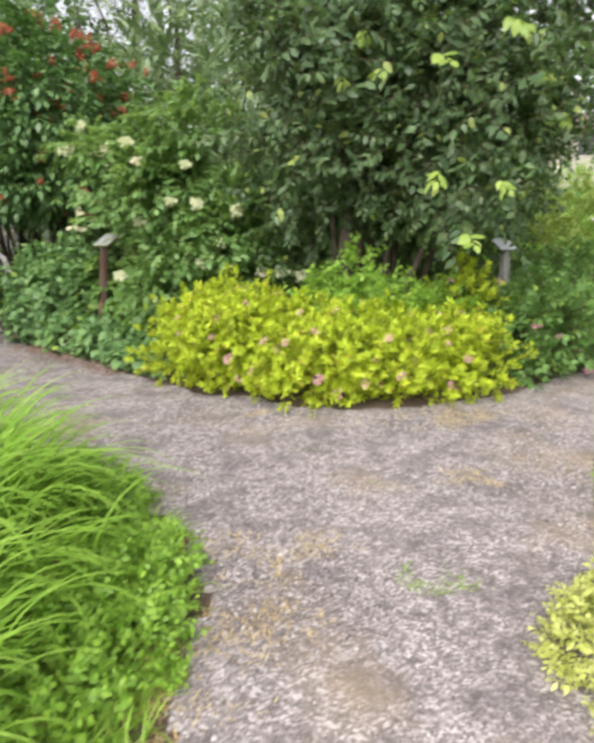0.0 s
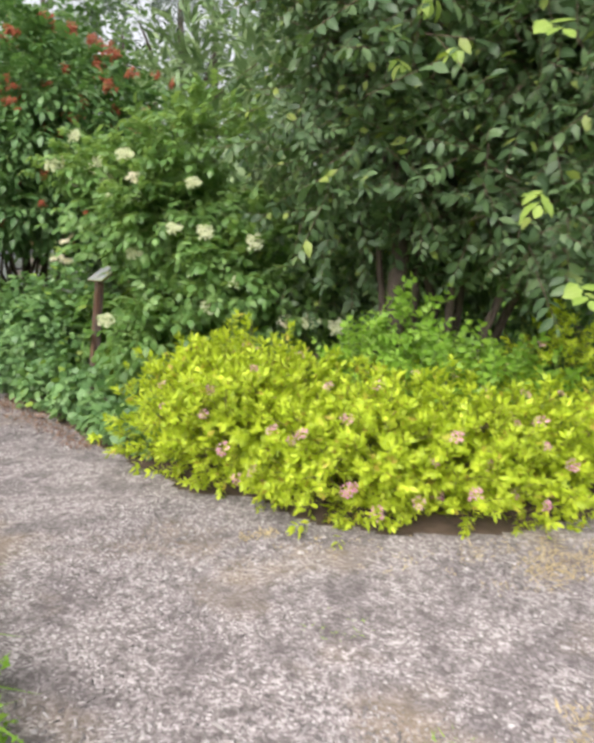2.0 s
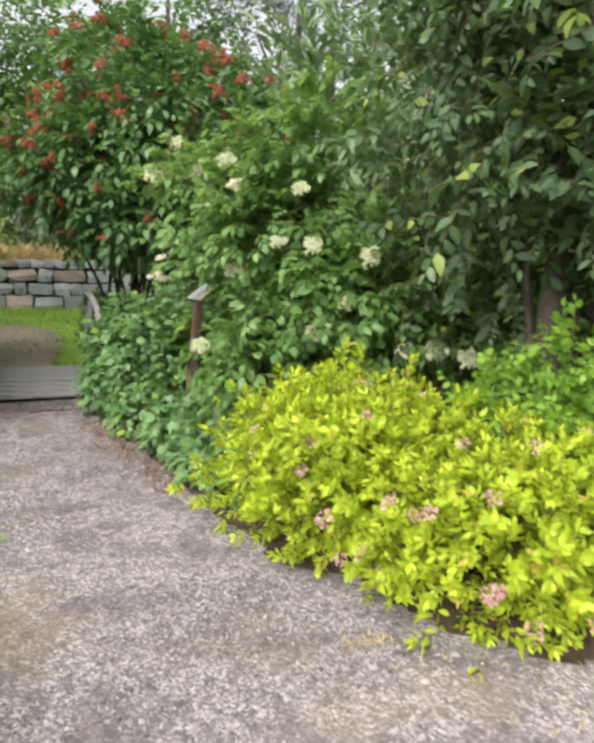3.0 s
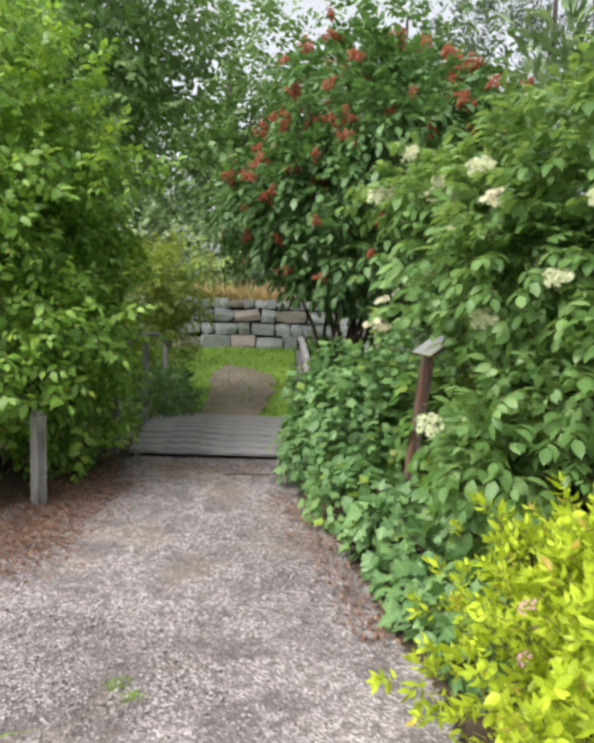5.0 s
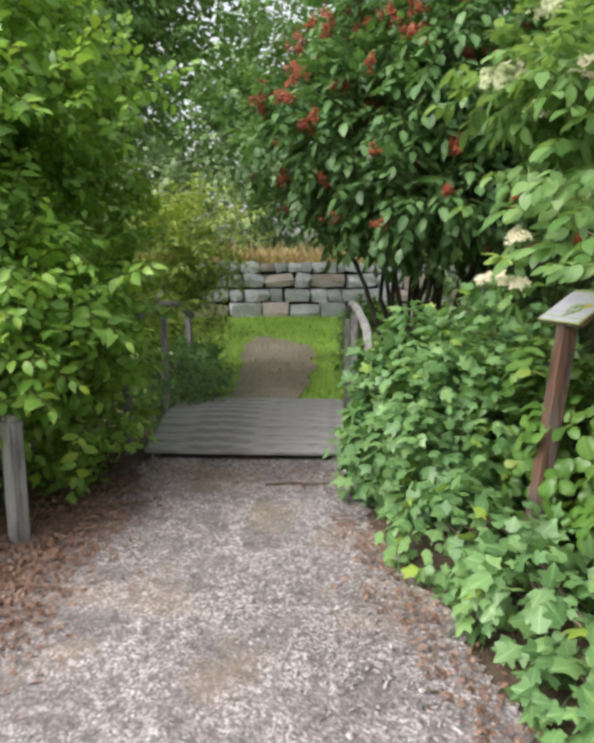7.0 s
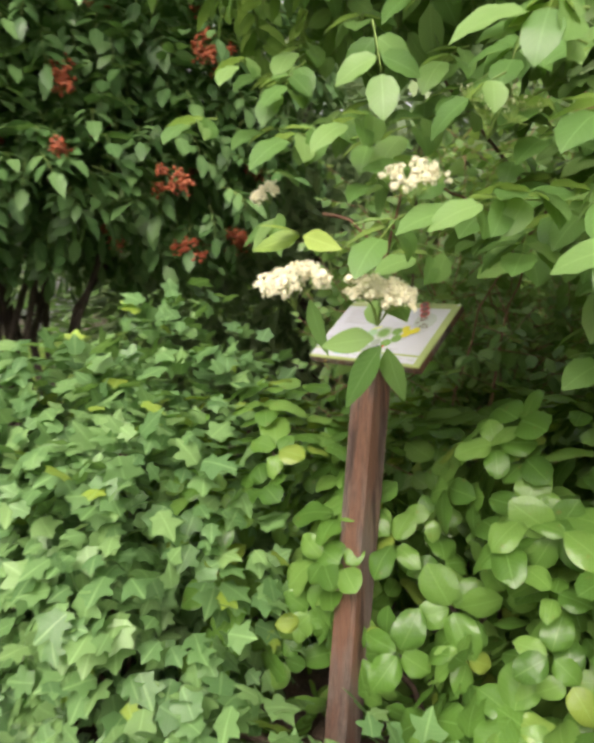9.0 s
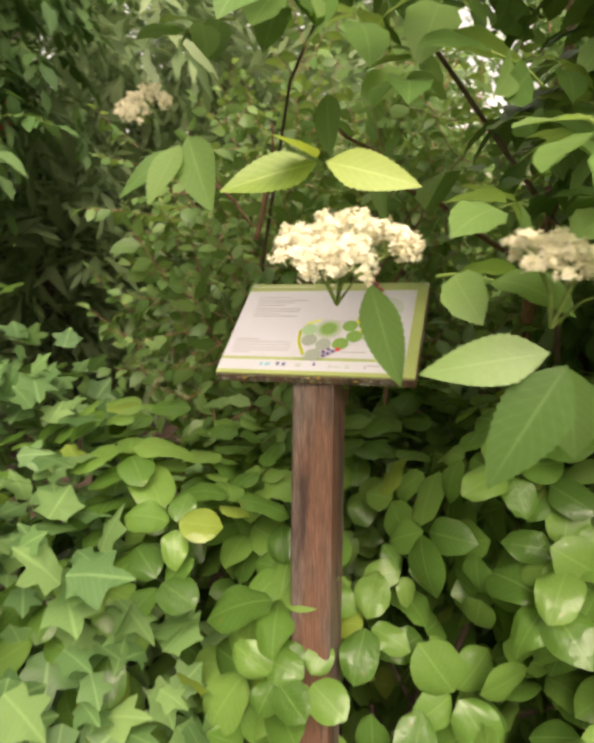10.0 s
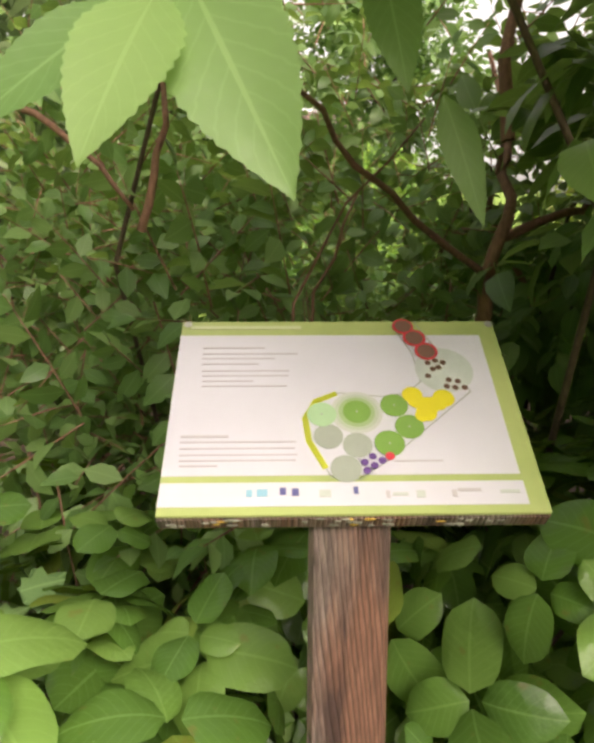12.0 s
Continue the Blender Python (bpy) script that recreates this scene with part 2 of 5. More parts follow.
PINK = leaf_mat("pink_flower", (0.55, 0.22, 0.30), (0.70, 0.36, 0.45), (0.82, 0.55, 0.58), (0.7, 0.3, 0.4), vein=0.0, rough=0.7)
BERRY = leaf_mat("red_berry", (0.25, 0.058, 0.028), (0.36, 0.09, 0.042), (0.47, 0.15, 0.075), (0.5, 0.05, 0.02), vein=0.0, rough=0.3, clear=0.05)
BARK = plain_mat("dark_bark", (0.03, 0.022, 0.018), (0.10, 0.075, 0.06), 14, 0.9, 0.7, 0.012, stretch=(1, 1, 0.3))
REDTWIG = plain_mat("red_brown_bark", (0.15, 0.07, 0.045), (0.30, 0.16, 0.10), 20, 0.8, 0.5, 0.004, stretch=(1, 1, 0.3))
TWIG = plain_mat("twig_bark", (0.06, 0.04, 0.028), (0.15, 0.10, 0.07), 20, 0.85, 0.5, 0.004, stretch=(1, 1, 0.3))
GREENSTEM = plain_mat("green_stem", (0.14, 0.22, 0.05), (0.24, 0.34, 0.09), 20, 0.6, 0.2)
GREYWOOD = wood_mat("weathered_grey_wood", (0.185, 0.175, 0.175), (0.36, 0.345, 0.345), (0.13, 0.12, 0.12), 0.7, 0.15)
REDWOOD = post_mat()
GRAVEL, GROUND = gravel_mat(), ground_mat()
CHIP = leaf_mat("stone_chip", (0.08, 0.07, 0.07), (0.20, 0.18, 0.18), (0.50, 0.47, 0.465), (0.3, 0.3, 0.3), vein=0.0, rough=0.85, clear=0.0)
STONE = plain_mat("granite_block", (0.26, 0.27, 0.295), (0.48, 0.485, 0.51), 3.0, 0.85, 0.7, 0.02, fine=45)
REDSTONE = plain_mat("reddish_granite_block", (0.28, 0.22, 0.205), (0.42, 0.36, 0.34), 3.0, 0.85, 0.7, 0.02, fine=45)
TURF = plain_mat("short_turf", (0.13, 0.24, 0.025), (0.24, 0.38, 0.045), 3.0, 0.9, 0.6, 0.02, fine=120)
TRACK = plain_mat("bare_earth", (0.17, 0.135, 0.105), (0.29, 0.235, 0.185), 2.5, 0.95, 0.5, 0.01)
# earth colour darkened to carry the shade in the gaps between wall stones
JOINT_SHADE = plain_mat("shadowed_earth_joint", (0.03, 0.028, 0.025), (0.07, 0.065, 0.06), 9, 0.95)


# ---- mesh tools ----
def mesh_np(name, V, F, mats, mi=None, A=None, smooth=True):
    """A mesh from arrays of points and triangles."""
    me = bpy.data.meshes.new(name)
    V, F = np.asarray(V, np.float32), np.asarray(F, np.int32)
    me.vertices.add(len(V))
    me.vertices.foreach_set("co", V.ravel())
    me.loops.add(F.size)
    me.loops.foreach_set("vertex_index", F.ravel())
    me.polygons.add(len(F))
    me.polygons.foreach_set("loop_start", np.arange(0, F.size, 3, dtype=np.int32))
    for m in mats:
        me.materials.append(m)
    if mi is not None:
        me.polygons.foreach_set("material_index", np.asarray(mi, np.int32))
    me.polygons.foreach_set("use_smooth", np.full(len(F), smooth))
    if A is not None:
        at = me.attributes.new("leaf", "FLOAT_VECTOR", "POINT")
        at.data.foreach_set("vector", np.asarray(A, np.float32).ravel())
    me.update(calc_edges=True)
    me.validate()
    return me


def put(name, me, parent=None, label="", m=None):
    ob = new(name, me)
    if parent:
        ob.parent = parent
    if m is not None:
        ob.matrix_basis = m
    return tagged(ob, label) if label else ob


def part(name, bm, material, parent, label=""):
    me = bpy.data.meshes.new(name)
    bm.to_mesh(me)
    bm.free()
    me.materials.append(material)
    return put(name, me, parent, label)


def thing(name, place, label, category, group="", rz=0.0):
    ob = new(name)
    ob.matrix_basis = pose(*place, 0, 0, rz)
    return tagged(ob, label, category, group)


def box_bm(x0, x1, y0, y1, z0, z1, bevel=0.0, seg=1):
    bm = bmesh.new()
    bmesh.ops.create_cube(bm, size=1, matrix=Matrix.LocRotScale(((x0 + x1) / 2, (y0 + y1) / 2, (z0 + z1) / 2), None, (x1 - x0, y1 - y0, z1 - z0)))
    if bevel:
        bmesh.ops.bevel(bm, geom=bm.edges[:], offset=bevel, segments=seg, affect="EDGES")
    return bm


def merge(parts):
    """One (V, F, A, material) out of several."""
    V, F, A, I, n = [], [], [], [], 0
    for v, f, a, i in parts:
        V.append(v), F.append(f + n), A.append(a), I.append(i)
        n += len(v)
    return np.concatenate(V), np.concatenate(F), np.concatenate(A), np.concatenate(I)


def xf(tpl, m):
    v, f, a, i = tpl
    m = np.array(m)
    return v @ m[:3, :3].T + m[:3, 3], f, a, i


def leaf_tpl(length=0.1, width=0.05, rows=3, fold=0.15, droop=0.25, wide=0.42, wave=0.0, teeth=0.0, mat=0, blunt=0.72, cols=1):
    """A leaf from the origin along +y, face up; pointed, folded at the midrib and bent down."""
    V, A, F = [(0, 0, 0)], [(0, 0, 0)], []
    for r in range(1, rows + 1):
        t = r / (rows + 1)
        k = t / wide * 0.5 if t < wide else 0.5 + (t - wide) / (1 - wide) * 0.5
        w = width / 2 * math.sin(math.pi * k) ** blunt
        z = -droop * length * t * t
        w2 = w * (1 + (teeth if r % 2 else -teeth))
        up = fold * w + wave * width * math.sin(r * 2.1)
        for c in range(-cols, cols + 1):
            q = c / cols
            V.append((q * w2, t * length, z + abs(q) ** 1.5 * up))
            A.append((q, t, 0))
    V.append((0, length, -droop * length * 1.1))
    A.append((0, 1, 0))
    m = 2 * cols + 1
    F += [(0, 2 + c, 1 + c) for c in range(m - 1)]
    for r in range(rows - 1):
        a, b = 1 + m * r, 1 + m * (r + 1)
        for c in range(m - 1):
            F += [(a + c, a + c + 1, b + c + 1), (a + c, b + c + 1, b + c)]
    a, tip = 1 + m * (rows - 1), len(V) - 1
    F += [(a + c, a + c + 1, tip) for c in range(m - 1)]
    F = np.array(F)
    return np.array(V, float), F, np.array(A, float), np.full(len(F), mat)


def dome_tpl(length=0.1, width=0.075, rows=9, cols=3, dome=0.35, droop=0.3, curl=0.06, seed=0):
    """A broad oval leaf with a short point: each half swells up from a sunk midrib and turns down at the edge."""
    r = random.Random(seed)
    V, A, F = [(0, 0, 0)], [(0, 0, 0)], []
    ph = r.uniform(0, 6)
    for k in range(1, rows + 1):
        t = k / (rows + 1)
        w = width / 2 * (1 - abs((t - 0.46) / (0.54 if t > 0.46 else 0.46)) ** 2.3) ** 0.6
        for c in range(-cols, cols + 1):
            q = c / cols
            z = -droop * length * t * t + dome * w * (abs(q) ** 0.7 - 1.35 * q * q) + curl * width * q * q * math.sin(ph + 7 * t + 2 * q)
            V.append((q * w, t * length, z))
            A.append((q, t, 0))
    V.append((0, length * 1.02, -droop * length * 1.12))
    A.append((0, 1, 0))
    m = 2 * cols + 1
    F += [(0, 2 + c, 1 + c) for c in range(m - 1)]
    for k in range(rows - 1):
        a, b = 1 + m * k, 1 + m * (k + 1)
        for c in range(m - 1):
            F += [(a + c, a + c + 1, b + c + 1), (a + c, b + c + 1, b + c)]
    a, tip = 1 + m * (rows - 1), len(V) - 1
    F += [(a + c, a + c + 1, tip) for c in range(m - 1)]
    F = np.array(F)
    return np.array(V, float), F, np.array(A, float), np.zeros(len(F), int)


def lobed_tpl(size=0.1, lobes=5, depth=0.42, cup=0.12, mat=0):
    """A hand-shaped leaf with pointed lobes."""
    pts = []
    for k in range(lobes):
        a = math.radians(-125 + 250 * k / (lobes - 1))
        r = size * (0.62 if k in (0, lobes - 1) else 0.85 if k != lobes // 2 else 1.0) * 0.62
        step = math.radians(250 / (lobes - 1))
        pts += [(a - step * 0.2, r * 0.8), (a, r), (a + step * 0.2, r * 0.8)]
        if k < lobes - 1:
            pts.append((a + step / 2, r * (1 - depth)))
    V = [(0, 0.36 * size, 0)] + [(r * math.sin(a), 0.36 * size + r * math.cos(a), -cup * r * r / size + 0.02 * size * math.sin(5 * a)) for a, r in pts] + [(0, 0.06 * size, 0.0)]
    A = [(0, 0.4, 0)] + [(math.sin(a) * 0.8, 0.4 + 0.5 * math.cos(a), 0) for a, r in pts] + [(0, 0, 0)]
    F = [(0, i + 1, i) for i in range(1, len(V) - 1)] + [(0, 1, len(V) - 1)]
    F = np.array(F)
    return np.array(V, float), F, np.array(A, float), np.full(len(F), mat)


def blade_tpl(length=0.6, width=0.02, seg=5, arch=0.9, lift=70, mat=0, keel=0.25):
    """An arching strap leaf that rises and falls along +y."""
    V, A, F = [], [], []
    y = z = 0.0
    for k in range(seg + 1):
        t = k / seg
        w = width / 2 * (1 - t ** 2.2) + 0.0006
        V += [(-w, y, z), (0, y, z - keel * w), (w, y, z)]
        A += [(-1, t, 0), (0, t, 0), (1, t, 0)]
        ang = math.radians(lift) - arch * (t + 0.5 / seg) ** 1.4 * 1.9
        y += math.cos(ang) * length / seg
        z += math.sin(ang) * length / seg
    for k in range(seg):
        a, b = 3 * k, 3 * k + 3
        for c in (0, 1):
            F += [(a + c, a + c + 1, b + c + 1), (a + c, b + c + 1, b + c)]
    F = np.array(F)
    return np.array(V, float), F, np.array(A, float), np.full(len(F), mat)


def tube_tpl(points, radii, sides=6, mat=0):
    """A tapered tube along points."""
    P = np.array(points, float)
    V, F = [], []
    for k, p in enumerate(P):
        d = P[min(k + 1, len(P) - 1)] - P[max(k - 1, 0)]
        d /= np.linalg.norm(d) + 1e-9
        a = np.cross(d, (0.3, 0.9, 0.2) if abs(d[2]) > 0.8 else (0, 0, 1))
        a /= np.linalg.norm(a)
        b = np.cross(d, a)
        for s in range(sides):
            q = 2 * math.pi * s / sides
            V.append(p + radii[k] * (math.cos(q) * a + math.sin(q) * b))
    for k in range(len(P) - 1):
        for s in range(sides):
            i, j = k * sides + s, k * sides + (s + 1) % sides
            F += [(i, j, j + sides), (i, j + sides, i + sides)]
    V.append(P[-1])
    F += [((len(P) - 1) * sides + s, (len(P) - 1) * sides + (s + 1) % sides, len(V) - 1) for s in range(sides)]
    F = np.array(F)
    return np.array(V), F, np.zeros((len(V), 3)), np.full(len(F), mat)


def frame_of(d, u):
    d, u = Vector(d).normalized(), Vector(u)
    x = d.cross(u).normalized()
    return Matrix((x, d, x.cross(d))).transposed().to_4x4()


def pinnate(n=5, leaf=0.1, width=0.055, rows=3, seed=0, droop=0.25, teeth=0.0):
    """A compound leaf: leaflets in pairs on a stalk, one at the end."""
    r = random.Random(seed)
    L = leaf * (0.55 + 0.42 * (n // 2))
    pts = [(0, L * t, -droop * L * t * t) for t in (0, 0.35, 0.7, 1)]
    out = [tube_tpl(pts, [0.0028, 0.0022, 0.0018, 0.0012], 3, 1)]
    for k in range(n):
        end = k == n - 1
        t = 1.0 if end else 0.38 + 0.5 * (k // 2) / max(1, n // 2 - 0.5)
        s = 0 if end else (-1 if k % 2 else 1)
        size = leaf * (r.uniform(0.85, 1.1) if not end else 1.15)
        tpl = leaf_tpl(size, width * size / leaf, rows, r.uniform(0.05, 0.3), r.uniform(0.1, 0.45), r.uniform(0.4, 0.5), 0.03, teeth, 0, 0.6)
        m = Matrix.Translation((s * 0.003, L * t, -droop * L * t * t)) @ pose(0, 0, 0, r.uniform(-35, 0), s * r.uniform(-5, 22), -s * r.uniform(48, 75) + r.uniform(-8, 8))
        out.append(xf(tpl, m))
    return merge(out)


def shoot(n=7, length=0.3, leaf=0.09, width=0.045, rows=2, seed=0, rise=0.0, teeth=0.0, stem=0.0025, spread=60):
    """A twig with leaves all the way up."""
    r = random.Random(seed)
    bend = r.uniform(-0.15, 0.1)
    pts = [(0, length * t, bend * length * t * t + rise * t) for t in (0, 0.5, 1)]
    out = [tube_tpl(pts, [stem, stem * 0.8, stem * 0.4], 3, 1)] if stem else []
    for k in range(n):
        t = 0.12 + 0.88 * k / (n - 1)
        size = leaf * r.uniform(0.7, 1.1) * (1 - 0.3 * (t > 0.9))
        tpl = leaf_tpl(size, width * size / leaf, rows, r.uniform(0.05, 0.35), r.uniform(0.05, 0.5), r.uniform(0.36, 0.5), 0, teeth)
        side = 0 if k == n - 1 else (1 if k % 2 else -1)
        m = Matrix.Translation((0, length * t, bend * length * t * t)) @ pose(0, 0, 0, r.uniform(-45, 25), r.uniform(-35, 35), side * r.uniform(spread - 25, spread + 20))
        out.append(xf(tpl, m))
    return merge(out)


def scatter(tpls, P, D, U, S, g=rng):
    """Many copies of templates as one set of arrays: places P, ways D, faces U, sizes S."""
    D = D / (np.linalg.norm(D, axis=1, keepdims=True) + 1e-9)
    X = np.cross(D, U)
    X /= np.linalg.norm(X, axis=1, keepdims=True) + 1e-9
    Z = np.cross(X, D)
    pick = g.integers(0, len(tpls), len(P))
    V, F, A, I, n = [], [], [], [], 0
    for k, (v, f, a, i) in enumerate(tpls):
        w = np.where(pick == k)[0]
        if not len(w):
            continue
        R = np.stack([X[w], D[w], Z[w]], 2) * S[w, None, None]
        q = np.einsum("nij,vj->nvi", R, v) + P[w, None, :]
        V.append(q.reshape(-1, 3))
        F.append((f[None] + (np.arange(len(w)) * len(v))[:, None, None] + n).reshape(-1, 3))
        A.append(np.tile(a, (len(w), 1)))
        I.append(np.tile(i, len(w)))
        n += len(w) * len(v)
    return np.concatenate(V), np.concatenate(F), np.concatenate(A), np.concatenate(I)


def lobe_points(lobes, n, g=rng, inner=0.55, rough=0.35, floor=0.05, gap=0.0):
    """Points in the outer shell of rounded lobes (x, y, z, rx, ry, rz), with an uneven outline."""
    L = np.array(lobes, float)
    area = (L[:, 3] * L[:, 4] + L[:, 4] * L[:, 5] + L[:, 3] * L[:, 5])
    which = g.choice(len(L), n, p=area / area.sum())
    o = g.normal(size=(n, 3))
    o /= np.linalg.norm(o, axis=1, keepdims=True)
    rad = inner + (1 - inner) * np.sqrt(g.random(n))
    bumps = np.array([noise.noise(Vector(q * 2.3) + Vector((w * 7.1, 0, 0))) for q, w in zip(o, which)])
    rad = rad * (1 + rough * bumps)
    P = L[which, :3] + o * L[which, 3:] * rad[:, None]
    keep = P[:, 2] > floor
    if gap:
        hole = np.array([noise.noise(Vector(q * 1.1) + Vector((3.3, 8.1, 2.2))) for q in P])
        keep &= hole > -gap
    return P[keep], o[keep]


def ways(O, g, out=0.8, up=0.2, wild=0.5, face_up=0.8):
    """Ways and faces for shoots whose outward ways are O."""
    n = len(O)
    D = O * out + np.array([0, 0, up]) + g.normal(size=(n, 3)) * wild
    U = np.array([0, 0, face_up]) + O * 0.45 + g.normal(size=(n, 3)) * 0.3
    return D, U


def limb_points(a, b, seed, bow=0.12, n=5):
    r = random.Random(seed)
    a, b = Vector(a), Vector(b)
    out = []
    off = Vector((r.uniform(-1, 1), r.uniform(-1, 1), r.uniform(0, 1))) * bow * (b - a).length
    for k in range(n + 1):
        t = k / n
        jog = Vector((r.gauss(0, 1), r.gauss(0, 1), r.gauss(0, 0.5))) * 0.022 * (b - a).length * math.sin(math.pi * t)
        out.append(tuple(a.lerp(b, t) + off * math.sin(math.pi * t) + jog))
    return out


def limbs(ob, base, targets, r0, bark, name="limb", seed=0, bow=0.12):
    for k, b in enumerate(targets):
        pts = limb_points(base, b, seed + k, bow)
        rad = [r0 * (1 - 0.8 * i / (len(pts) - 1)) for i in range(len(pts))]
        v, f, a, i = tube_tpl(pts, rad, 7)
        put(name, mesh_np(name, v, f, [bark]), ob)


def crown(ob, tpls, lobes, n, mats, name="crown", size=(0.8, 1.2), g=rng, label="", **kw):
    wk = {k: kw.pop(k) for k in ("out", "up", "wild", "face_up") if k in kw}
    P, O = lobe_points(lobes, n, g, **kw)
    D, U = ways(O, g, **wk)
    v, f, a, i = scatter(tpls, P, D, U, g.uniform(*size, len(P)), g)
    return put(name, mesh_np(name, v, f, mats, i, a), ob, label)


def inside(x, y, poly):
    hit, j = np.zeros(np.shape(x), bool), len(poly) - 1
    for i in range(len(poly)):
        (xi, yi), (xj, yj) = poly[i], poly[j]
        hit ^= ((yi > y) != (yj > y)) & (x < (xj - xi) * (y - yi) / (yj - yi + 1e-12) + xi)
        j = i
    return hit


# ---- setting ----
def smooth(a, b, t):
    t = np.clip((t - a) / (b - a), 0, 1)
    return t * t * (3 - 2 * t)


WALL_AT, WALL_ALONG, WALL_BACK = (-10.1, 14.06), (0.748, 0.663), (-0.663, 0.748)


def height(x, y):
    x, y = np.asarray(x, float), np.asarray(y, float)
    s = (x + 4.57) * -0.573 + (y - 7.66) * 0.82
    h = 0.48 * smooth(2.0, 7.5, s)
    d = (x - WALL_AT[0]) * WALL_BACK[0] + (y - WALL_AT[1]) * WALL_BACK[1]
    h = h + 1.0 * smooth(0.25, 0.7, d) + 0.9 * smooth(0.7, 8, d)
    q = (x - 2.0) * 0.5 + (y - 6.0) * 0.866
    h = np.maximum(h, 2.9 * smooth(7, 19, q) * smooth(-2, 6, x))
    return h


def axis_steps(lo, hi, step, far):
    core = np.arange(lo, hi + 1e-6, step)
    out = [step * 1.35 ** k for k in range(1, 24)]
    grow = np.cumsum(out)
    grow = grow[grow < far]
    return np.concatenate([lo - grow[::-1], core, hi + grow])


def build_ground():
    gx, gy = axis_steps(-22, 24, 0.4, 900), axis_steps(-8, 34, 0.4, 900)
    X, Y = np.meshgrid(gx, gy)
    Z = height(X, Y)
    V = np.stack([X.ravel(), Y.ravel(), Z.ravel()], 1)
    nx, ny = len(gx), len(gy)
    i = (np.arange(ny - 1)[:, None] * nx + np.arange(nx - 1)[None]).ravel()
    F = np.concatenate([np.stack([i, i + 1, i + nx + 1], 1), np.stack([i, i + nx + 1, i + nx], 1)])
    tagged(put("ground", mesh_np("ground", V, F, [GROUND])), "dark soil of the beds and rough turf beyond", "ground", kind="structure")


PATH = [(-0.45, -3), (-0.42, 0.5), (-0.36, 1.41), (-0.33, 1.8), (-0.52, 2.5), (-1.12, 3.18), (-1.7, 3.75), (-2.7, 4.05), (-4.2, 4.75), (-4.6, 5.5), (-4.82, 6.79), (-5.2, 7.22),
        (-3.94, 8.1), (-3.54, 7.67), (-3.21, 7.24), (-2.74, 6.82), (-2.31, 6.41), (-1.96, 6.03), (-1.52, 5.67), (-0.94, 5.05), (-0.5, 5.0), (-0.26, 4.75), (0.34, 4.5), (1.01, 4.65),
        (1.84, 5.07), (2.3, 5.5), (3.2, 6.11), (4.13, 7.34), (6.5, 11.4), (7.4, 11.9), (5.2, 7.6), (3.6, 5.4), (3.1, 5.0), (2.11, 3.99), (1.68, 3.29), (1.4, 2.6), (1.22, 2.18), (1.0, 1.6), (0.95, 0.5), (0.95, -3)]


def edge_noise(x, y, amp):
    return amp * (np.sin(x * 7.3 + 2 * np.sin(y * 3.1)) + np.sin(y * 9.1 + 1.7 * np.sin(x * 4.3)) + 0.6 * np.sin(x * 23 + y * 19))


def sheet(name, poly, box, st, mat, lift, label, amp=0.02):
    X, Y = np.meshgrid(np.arange(box[0], box[1], st), np.arange(box[2], box[3], st))
    e = edge_noise(X, Y, amp)
    ok = inside(X + e, Y + e, poly)
    cy, cx = np.where(ok[:-1, :-1])
    nx = X.shape[1]
    i = cy * nx + cx
    Z = height(X, Y) + lift + 0.006 * np.sin(X * 3 + np.sin(Y * 2)) + 0.004 * np.sin(Y * 5.3 + X)
    V = np.stack([X.ravel(), Y.ravel(), Z.ravel()], 1)
    F = np.concatenate([np.stack([i, i + 1, i + nx + 1], 1), np.stack([i, i + nx + 1, i + nx], 1)])
    used = np.unique(F)
    back = np.full(len(V), -1)
    back[used] = np.arange(len(used))
    tagged(put(name, mesh_np(name, V[used], back[F], [mat])), label, "path", kind="structure")


def build_path():
    sheet("path", PATH, (-6, 8, -3, 12.4), 0.04, GRAVEL, 0.012, "grey-brown fine gravel path with bare patches")
    track = [(-6.1, 9.0), (-5.45, 9.4), (-6.2, 10.7), (-7.1, 11.9), (-8.2, 12.0), (-7.9, 11.2), (-7.0, 10.2)]
    sheet("track", track, (-10, -4, 8, 14), 0.08, TRACK, 0.03, "worn bare earth track through the far lawn")


